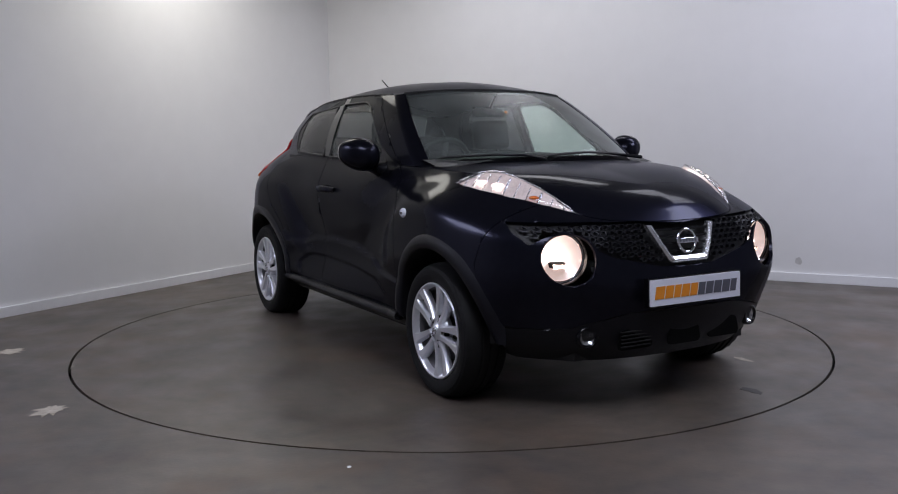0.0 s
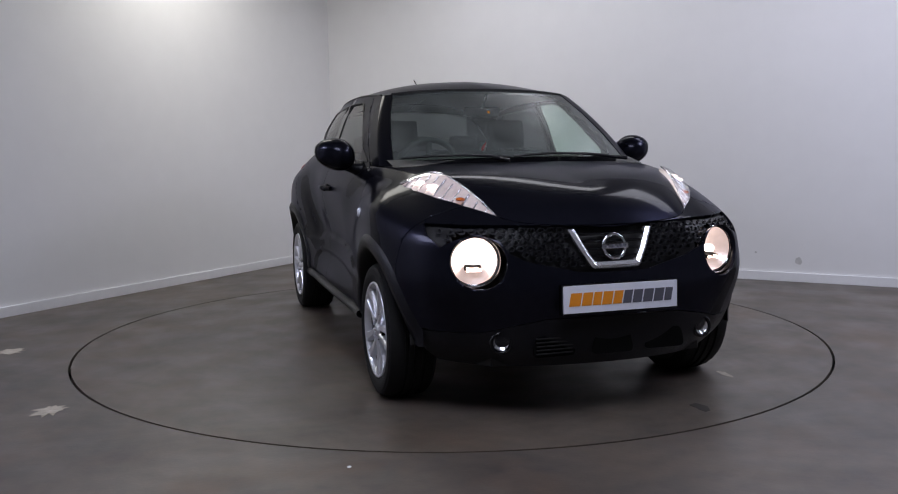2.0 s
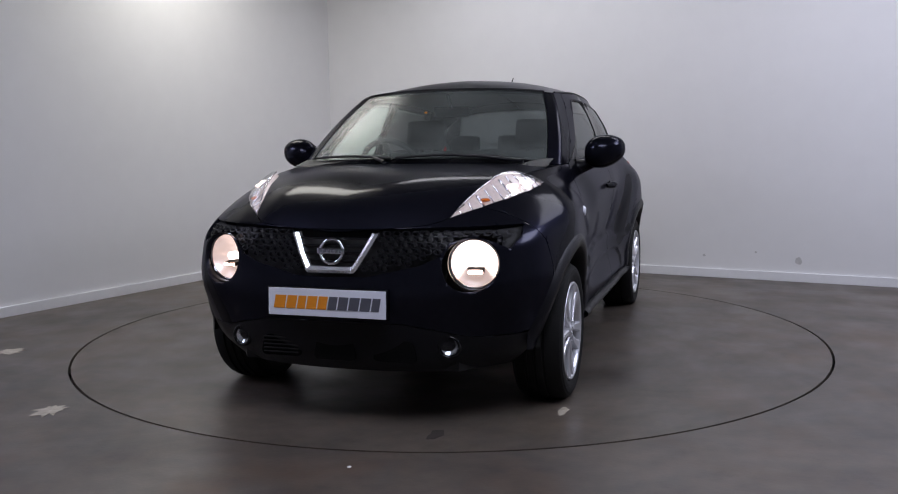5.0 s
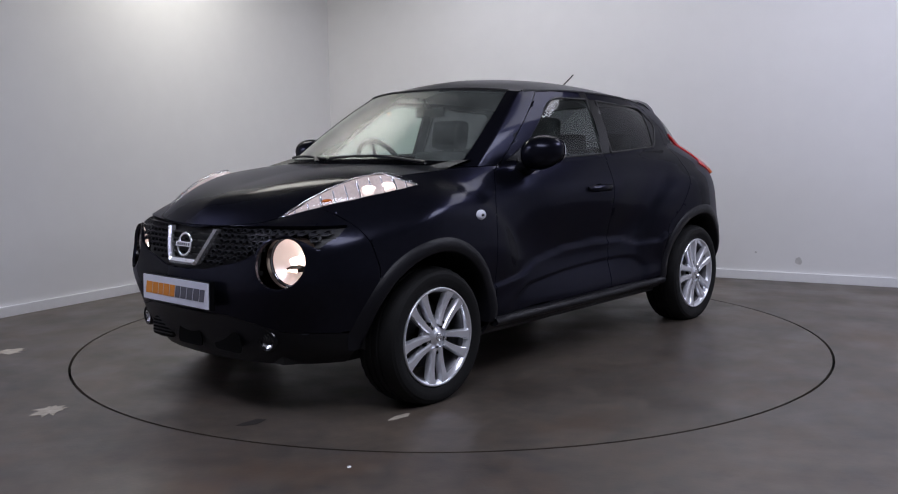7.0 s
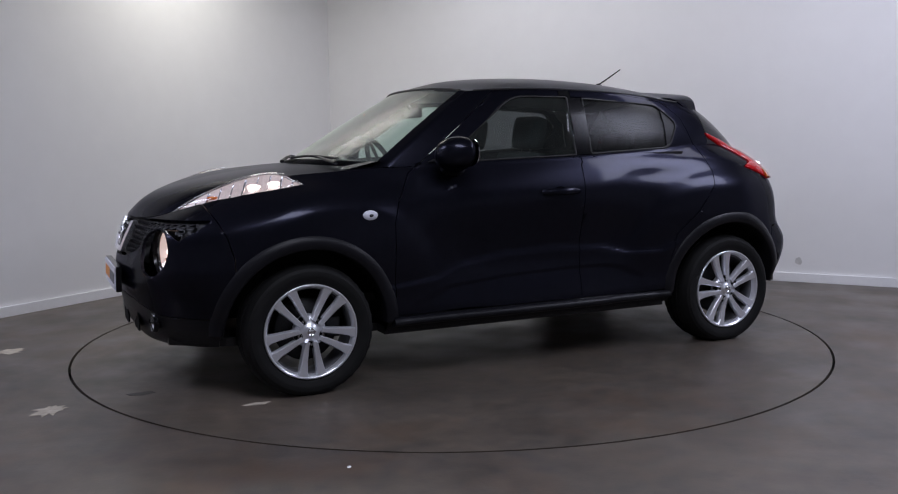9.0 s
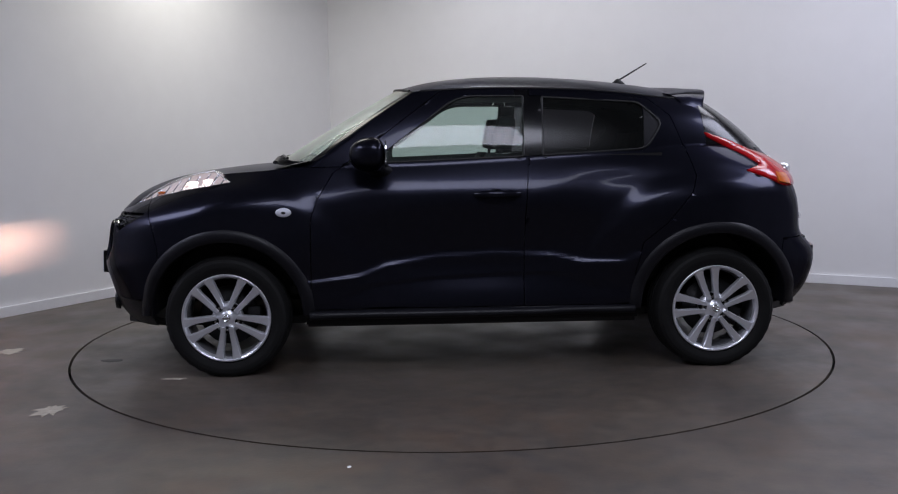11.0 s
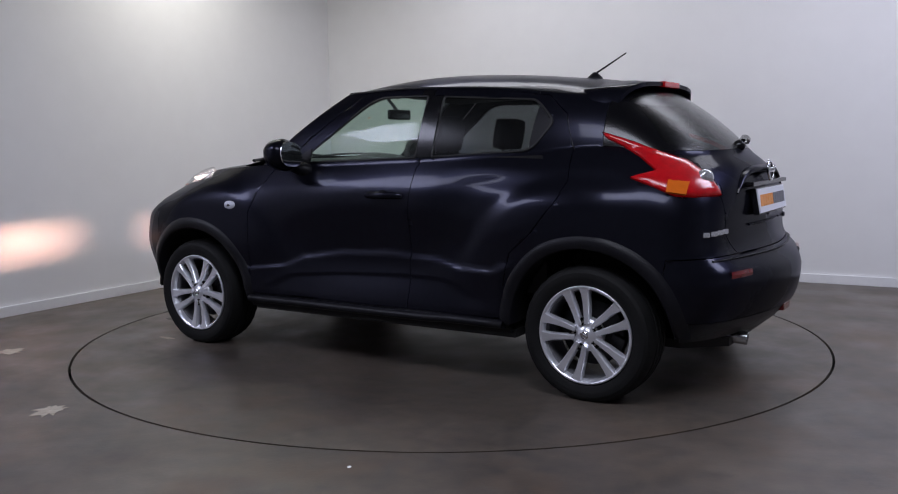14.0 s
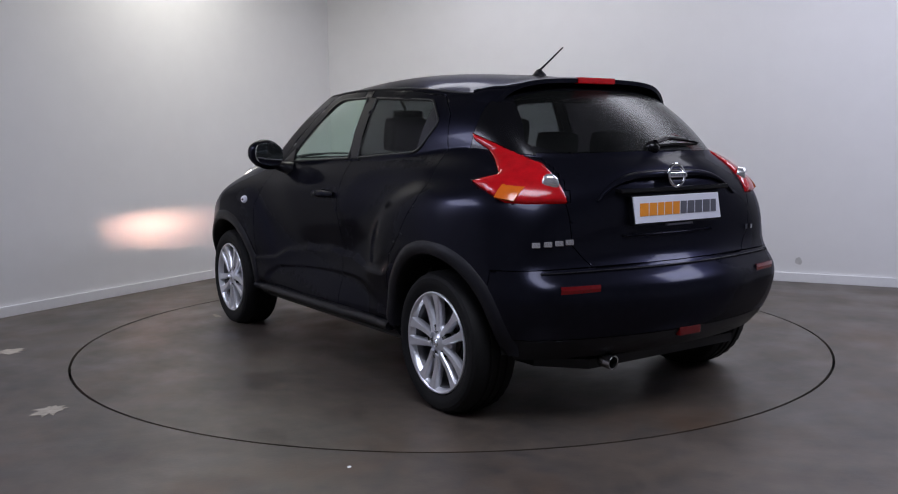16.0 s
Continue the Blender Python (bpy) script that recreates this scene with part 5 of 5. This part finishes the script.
def build_rear(root):
    # roof spoiler
    edge = [(-1.352, 0, 1.470), (-1.345, .25, 1.464), (-1.330, .40, 1.446), (-1.298, .495, 1.402), (-1.272, .552, 1.325), (-1.258, .590, 1.262)]
    lead = [(-1.06, 0, 1.505), (-1.06, .25, 1.492), (-1.075, .42, 1.462), (-1.11, .535, 1.420), (-1.19, .578, 1.335), (-1.235, .602, 1.262)]
    lead = [(x, y, on_sheet(G_ROOF, (0, 1), [(x, y)])[0].z - .006) if y < .5 else (x, y, z) for x, y, z in lead]
    e, l = curve(edge, 20), curve(lead, 20)
    bm = bmesh.new()
    rows = []
    for i in list(range(19, 0, -1)) + list(range(20)):
        sgn = -1 if len(rows) < 19 else 1
        a, b = Vector(l[i]), Vector(e[i])
        mid = (a + b) / 2 + Vector((0, .006 * (i / 19), .006))
        under = Vector((0, -.012 * (i / 19), -.024))
        pts = [a, mid, b + Vector((.012, 0, .003)), b, b + under * .8, b + under + Vector((.06, -.01 * (i / 19), 0)), a + Vector((-.02, -.02 * (i / 19), -.03))]
        rows.append([bm.verts.new((p.x, sgn * p.y, p.z)) for p in pts])
    for i in range(len(rows) - 1):
        for j in range(7):
            bm.faces.new((rows[i][j], rows[i + 1][j], rows[i + 1][(j + 1) % 7], rows[i][(j + 1) % 7]))
    bm.faces.new(rows[0])
    bm.faces.new(rows[-1])
    bmesh.ops.recalc_face_normals(bm, faces=bm.faces)
    sp = sharpen(part("roof_spoiler", bm, M_PAINT, root), 50)
    bm = bmesh.new()
    box(bm, -1.362, -1.330, -.112, .112, 1.446, 1.474, bevel=.006)
    part("brake_lamp", bm, M_RED, sp, "red high-level brake lamp", smooth=False)
    # tailgate ridge over the plate, and a grip strip below it
    def back_x(y, z):
        return on_sheet(G_LOW[200:], (1, 2), [(abs(y), z)])[0].x

    bm = bmesh.new()
    pts = [(back_x(y, 1.035 - .10 * (abs(y) / .42) ** 4) - .002, y, 1.035 - .10 * (abs(y) / .42) ** 4) for y in np.linspace(-.42, .42, 25)]
    tube(bm, pts, [.008 + .030 * (1 - (abs(p[1]) / .42) ** 2) for p in pts], 14, flat=.55)
    part("tailgate_ridge", bm, M_PAINT, root)
    bm = bmesh.new()
    box(bm, -1.862, -1.82, -.33, .33, .962, .982, bevel=.006)
    part("tailgate_grip", bm, M_GLOSSBLACK, root, smooth=False)
    bm = bmesh.new()
    tube(bm, [(back_x(y, .785) - .004, y, .785) for y in np.linspace(-.24, .30, 13)], .008, 8, flat=.7)
    part("tailgate_strip", bm, M_PAINT, root)
    emblem("rear_emblem", Matrix.Translation((-1.858, .006, 1.030)) @ pose(0, 0, 0, 84, 0, -90), root, .047)
    plate("rear_plate", Matrix.Translation((-1.862, .004, .890)) @ pose(0, 0, 0, 80, 0, -90), root)
    bm = bmesh.new()
    box(bm, -1.875, -1.860, -.085, .075, .818, .826, bevel=.002)
    part("dealer_strip", bm, M_GREY, root, smooth=False)
    # model badge as four plain chrome bars
    for i in range(4):
        y = .700 - i * .047
        x = back_x(y, .768)
        bm = bmesh.new()
        box(bm, -.004, .004, -.017, .017, -.011, .011, Matrix.Translation((x - .003, y, .768 + .002 * i)) @ pose(0, 0, 0, 0, 0, -40 + 4 * i), bevel=.002)
        part("badge_bar", bm, M_SATIN, root, "small chrome badge bar", smooth=False)
    for y0 in (-.58, -.535):
        bm = bmesh.new()
        x = back_x(y0, .768)
        box(bm, -.003, .003, -.017, .017, -.011, .011, Matrix.Translation((x - .003, y0, .772)) @ pose(0, 0, 0, 0, 0, 32), bevel=.001)
        part("badge_bar", bm, M_GREY if y0 > -.55 else M_CHROME, root, "small badge bar", smooth=False)
    for sgn in (1, -1):
        bm = bmesh.new()
        rows = []
        for y in np.linspace(.485, .655, 9):
            x = back_x(y, .592)
            rows.append([(x + .01, y, .606), (x - .006, y, .607), (x - .008, y, .592), (x - .006, y, .577), (x + .01, y, .576)])
        part("bumper_reflector", strip([[(p[0], p[1], p[2]) for p in r] for r in rows], sgn < 0), M_DARKRED, root, "red rear bumper reflector", smooth=False)
    bm = bmesh.new()
    box(bm, -1.955, -1.92, -.055, .075, .352, .392, bevel=.008)
    part("rear_fog_lamp", bm, M_DARKRED, root, "dark red rear fog lamp", smooth=False)
    # bumper shelf highlight edge and lower diffuser
    bm = bmesh.new()
    tube(bm, [(back_x(y, .655) - .003, y, .655) for y in np.linspace(-.70, .70, 30)], .006, 6, flat=.6)
    part("bumper_step", bm, M_TRIM, root)
    # exhaust
    bm = bmesh.new()
    m = Matrix.Translation((-1.86, .37, .262)) @ pose(0, 0, 0, 0, 83, 6)
    lathe(bm, [(.026, .0), (.030, -.002), (.030, .0), (.032, .02), (.032, .34), (.028, .34), (.026, .0)], 24, m)
    bmesh.ops.recalc_face_normals(bm, faces=bm.faces)
    part("exhaust", bm, M_STEEL, root, "steel exhaust tailpipe")
    bm = bmesh.new()
    box(bm, -1.62, -1.30, -.45, .25, .20, .30, bevel=.03)
    part("silencer", bm, M_DARKMETAL, root, "dark steel exhaust silencer", smooth=False)
    # rear wiper
    bm = bmesh.new()
    lathe(bm, [(.0005, .05), (.022, .046), (.030, .03), (.032, 0)], 16, Matrix.Translation((-1.685, -.01, 1.135)) @ look((0, 0, 0), (1, 0, -.75)))
    wip = part("rear_wiper", bm, M_GLOSSBLACK, root, "black rear wiper")
    bm = bmesh.new()
    tube(bm, [(-1.715, -.01, 1.172), (-1.705, -.10, 1.190), (-1.688, -.22, 1.182), (-1.66, -.35, 1.165)], [.018, .020, .015, .007], 8, flat=.6)
    part("arm", bm, M_GLOSSBLACK, wip)
    bm = bmesh.new()
    tube(bm, [(-1.692, .02, 1.150), (-1.688, -.14, 1.160), (-1.660, -.34, 1.158)], .006, 6)
    part("blade", bm, M_SEAL, wip)
    # aerial
    bm = bmesh.new()
    lathe(bm, [(.03, -.01), (.028, .004), (.020, .014), (.008, .030), (.0005, .032)], 20, Matrix.Translation((-.935, .004, 1.514)) @ Matrix.Diagonal((1.5, 1, 1, 1)))
    aer = part("aerial", bm, M_TRIM, root, "short black rod aerial")
    bm = bmesh.new()
    tube(bm, [(-.925, .004, 1.530), (-1.02, .0, 1.585), (-1.108, -.004, 1.637)], [.0055, .0045, .0035], 8)
    part("rod", bm, M_TRIM, aer)


def build_wipers(root):
    for y0, y1, lift in ((-.10, -.62, 0), (.46, -.08, .004)):
        bm = bmesh.new()
        pts = []
        for t in np.linspace(0, 1, 9):
            y = y0 + (y1 - y0) * t
            zz = 1.096 + .012 * math.sin(math.pi * t)
            gx = on_sheet(G_SCREEN, (1, 2), [(abs(y), zz)])[0].x
            pts.append((gx + .012, y, zz + .008 + lift))
        tube(bm, pts, .007, 6)
        w = part("wiper", bm, M_SEAL, root, "black wiper blade")
        bm = bmesh.new()
        tube(bm, [(pts[0][0] + .05, y0 + (.12 if y0 > 0 else -.02), 1.088), (pts[2][0] + .02, y0 + (y1 - y0) * .2, 1.112), pts[4]], [.014, .010, .006], 8, flat=.7)
        part("arm", bm, M_TRIM, w)


def build_cabin(root):
    bm = bmesh.new()
    # dashboard with a rounded brow
    prof = [(1.02, 1.06), (.86, 1.095), (.72, 1.085), (.62, 1.05), (.58, .98), (.62, .90), (.66, .72), (.70, .55)]
    rows = []
    for y in np.linspace(-.69, .69, 15):
        hump = .03 * math.exp(-((y + .36) / .16) ** 2)
        rows.append([(x - (.02 if abs(y) > .6 else 0), y, z + hump * (1 if z > .9 else 0)) for x, z in prof])
    vs = [[bm.verts.new(p) for p in r] for r in rows]
    for i in range(len(vs) - 1):
        for j in range(len(prof) - 1):
            bm.faces.new((vs[i][j], vs[i + 1][j], vs[i + 1][j + 1], vs[i][j + 1]))
    part("dashboard", bm, M_DASH, root, "charcoal plastic dashboard")
    bm = bmesh.new()
    m = Matrix.Translation((.42, -.36, 1.035)) @ pose(0, 0, 0, 0, -66, 0)
    pts = [m @ Vector((.178 * math.cos(a), .178 * math.sin(a), 0)) for a in np.linspace(0, 2 * math.pi, 40)[:-1]]
    tube(bm, pts, .016, 8, closed=True)
    wheel = part("steering_wheel", bm, M_DASH, root, "black steering wheel")
    bm = bmesh.new()
    lathe(bm, [(.0005, .015), (.055, .008), (.065, -.02)], 20, m)
    for a in (0, 180, 270):
        box(bm, .04, .17, -.014, .014, -.012, .0, m @ pose(0, 0, 0, 0, 0, a))
    part("steering_hub", bm, M_DASH, wheel)

    def seat(x, y, w):
        bm = bmesh.new()
        box(bm, x - .05, x + .46, y - w, y + w, .46, .64, bevel=.05)
        s = part("front_seat" if x > -.4 else "rear_seat", bm, M_CLOTH, root, "black cloth seat")
        bm = bmesh.new()
        box(bm, -.06, .06, y - w, y + w, 0, .62, Matrix.Translation((x - .02, 0, .52)) @ pose(0, 0, 0, 0, -17, 0), bevel=.045)
        part("backrest", bm, M_CLOTH, s)
        return s

    def headrest(s, x, y, z, w=.125, hgt=.19):
        bm = bmesh.new()
        box(bm, -.05, .05, y - w, y + w, 0, hgt, Matrix.Translation((x, 0, z)) @ pose(0, 0, 0, 0, -10, 0), bevel=.049)
        part("headrest", bm, M_CLOTH, s)
        for d in (-.05, .05):
            bm = bmesh.new()
            tube(bm, [(x + .01, y + d, z - .09), (x, y + d, z + .03)], .006, 6)
            part("headrest_post", bm, M_STEEL, s)

    for sgn in (1, -1):
        s = seat(.02, sgn * .36, .235)
        headrest(s, -.195, sgn * .36, 1.135)
    s = seat(-.86, 0, .60)
    for y in (-.36, 0, .36):
        headrest(s, -1.06, y, 1.10, .11, .13)
    bm = bmesh.new()
    slab(bm, [(.95, -.70), (.95, .70), (-1.30, .62), (-1.70, .5), (-1.70, -.5), (-1.30, -.62)], .40, .44)
    part("cabin_floor", bm, M_SEAL, root, "black carpet", smooth=False)
    for sgn in (1, -1):
        for x0, x1 in ((.70, -.24), (-.30, -1.0)):
            bm = bmesh.new()
            xs = np.linspace(x0, x1, 12)
            sill = on_sheet(G_LOW[90:255], (0, 2), [(x, 1.045) for x in xs])
            hi = [bm.verts.new((p.x, sgn * (p.y - .035), 1.075 + .022 * (.7 - p.x) / .9)) for p in sill]
            md = [bm.verts.new((p.x, sgn * (p.y - .085), .95)) for p in sill]
            lo = [bm.verts.new((p.x, sgn * .71, .45)) for p in sill]
            for i in range(11):
                bm.faces.new((hi[i], hi[i + 1], md[i + 1], md[i]))
                bm.faces.new((md[i], md[i + 1], lo[i + 1], lo[i]))
            part("door_card", bm, M_DASH, root, "charcoal inner door panel")
    bm = bmesh.new()
    box(bm, .345, .375, -.105, .105, 1.325, 1.385, bevel=.012)
    rv = part("rear_view_mirror", bm, M_GLOSSBLACK, root, "black rear-view mirror")
    bm = bmesh.new()
    tube(bm, [(.375, 0, 1.38), (.42, 0, 1.43), (.44, 0, 1.45)], .010, 6)
    part("stalk", bm, M_DASH, rv)
    # headlining under the roof
    bm = grid_bm(G_ROOF[1:-1, :-1] - np.array((0, 0, .03)))
    geom = bm.verts[:] + bm.edges[:] + bm.faces[:]
    bmesh.ops.mirror(bm, geom=geom, axis="Y", merge_dist=.001)
    part("headlining", bm, M_LINING, root, "pale grey headlining")
    # small sticker in the screen
    bm = bmesh.new()
    p = on_sheet(G_SCREEN, (1, 2), [(.02, 1.33)])[0]
    lathe(bm, [(.0005, .0), (.008, .0)], 12, Matrix.Translation((p.x - .03, -.06, 1.345)) @ pose(0, 0, 0, 0, 60, 0))
    part("screen_sticker", bm, M_ORANGE, root, smooth=False)


def build_car():
    root = tagged(new("car"), "dark blue-black compact crossover car with lit headlamps and silver wheels", "car")
    build_body(root)
    build_arches(root)
    build_front(root)
    build_mirrors(root)
    build_side_details(root)
    build_rear(root)
    build_wipers(root)
    build_cabin(root)
    for o in root.children:
        o.location = OFF
    build_wheels(root)
    return root


# ---- marks on the floor ----
def build_marks():
    rnd = random.Random(7)
    for x, y, s, stretch in ((-1.819, -1.577, .060, 1.25), (-2.578, -.366, .055, 1.3)):
        bm = bmesh.new()
        poly = []
        for k in range(26):
            a = 2 * math.pi * k / 26
            r = s * (.55 + .75 * rnd.random())
            poly.append((r * stretch * math.cos(a), r * 1.5 * math.sin(a)))
        slab(bm, poly, .0004, .0016)
        ob = tagged(mesh_object("paint_spill", bm, M_STAIN, smooth=False), "dried pale beige paint spill on the grey floor", "paint spill", group="paint spills")
        ob.location = (x, y, 0)
    # scuffs on the right-hand wall
    nrm = Vector((RIGHT_DIR.y, -RIGHT_DIR.x))
    for d, z, w, hgt in ((4.68, .176, .030, .034), (3.91, .187, .016, .012), (4.34, .231, .012, .010)):
        bm = bmesh.new()
        poly = [(w * (.6 + .5 * rnd.random()) * math.cos(k * .5236), hgt * (.6 + .5 * rnd.random()) * math.sin(k * .5236)) for k in range(12)]
        m = Matrix(((RIGHT_DIR.x, 0, nrm.x, 0), (RIGHT_DIR.y, 0, nrm.y, 0), (0, 1, 0, 0), (0, 0, 0, 1)))
        slab(bm, poly, .0003, .0012, m)
        bmesh.ops.recalc_face_normals(bm, faces=bm.faces)
        ob = tagged(mesh_object("wall_scuff", bm, M_WALLMARK, smooth=False), "faint grey scuff mark on the white wall", "scuff mark", group="wall scuffs")
        p = CORNER + RIGHT_DIR * d
        ob.location = (p.x, p.y, z)
    bm = bmesh.new()
    lathe(bm, [(.0005, .004), (.006, .003), (.009, .0)], 10)
    ob = tagged(mesh_object("paper_scrap", bm, M_WHITE), "tiny white scrap lying on the floor", "scrap")
    ob.location = (-.381, -2.35, 0)


build_marks()

SCUFFS = [(1.912, .555, .065, M_SMUDGE), (1.46, .99, .05, M_STAIN)]
TABLE = build_turntable()
CAR = build_car()


def motions():
    rows = [(0.0, -60.95), (0.5, -61.49), (1.0, -63.62), (1.5, -67.25), (2.0, -72.55), (2.5, -78.4), (3.0, -84.4), (3.5, -90.4),
            (4.0, -96.4), (4.5, -102.2), (5.5, -114.1), (6.5, -125.9), (7.0, -131.65), (7.5, -137.4), (8.0, -143.2), (8.5, -148.95), (9.0, -154.75), (10.25, -169.1),
            (11.5, -183.45), (12.0, -189.2), (12.5, -194.95), (13.0, -200.8), (13.5, -206.65), (14.0, -212.55), (14.5, -218.4), (15.0, -224.4), (15.5, -230.25), (16.0, -236.2)]
    walk(TABLE, [(t, pose(0, 0, 0, 0, 0, a)) for t, a in rows])
    walk(CAR, [(t, pose(0, 0, 0, 0, 0, a)) for t, a in rows])


motions()
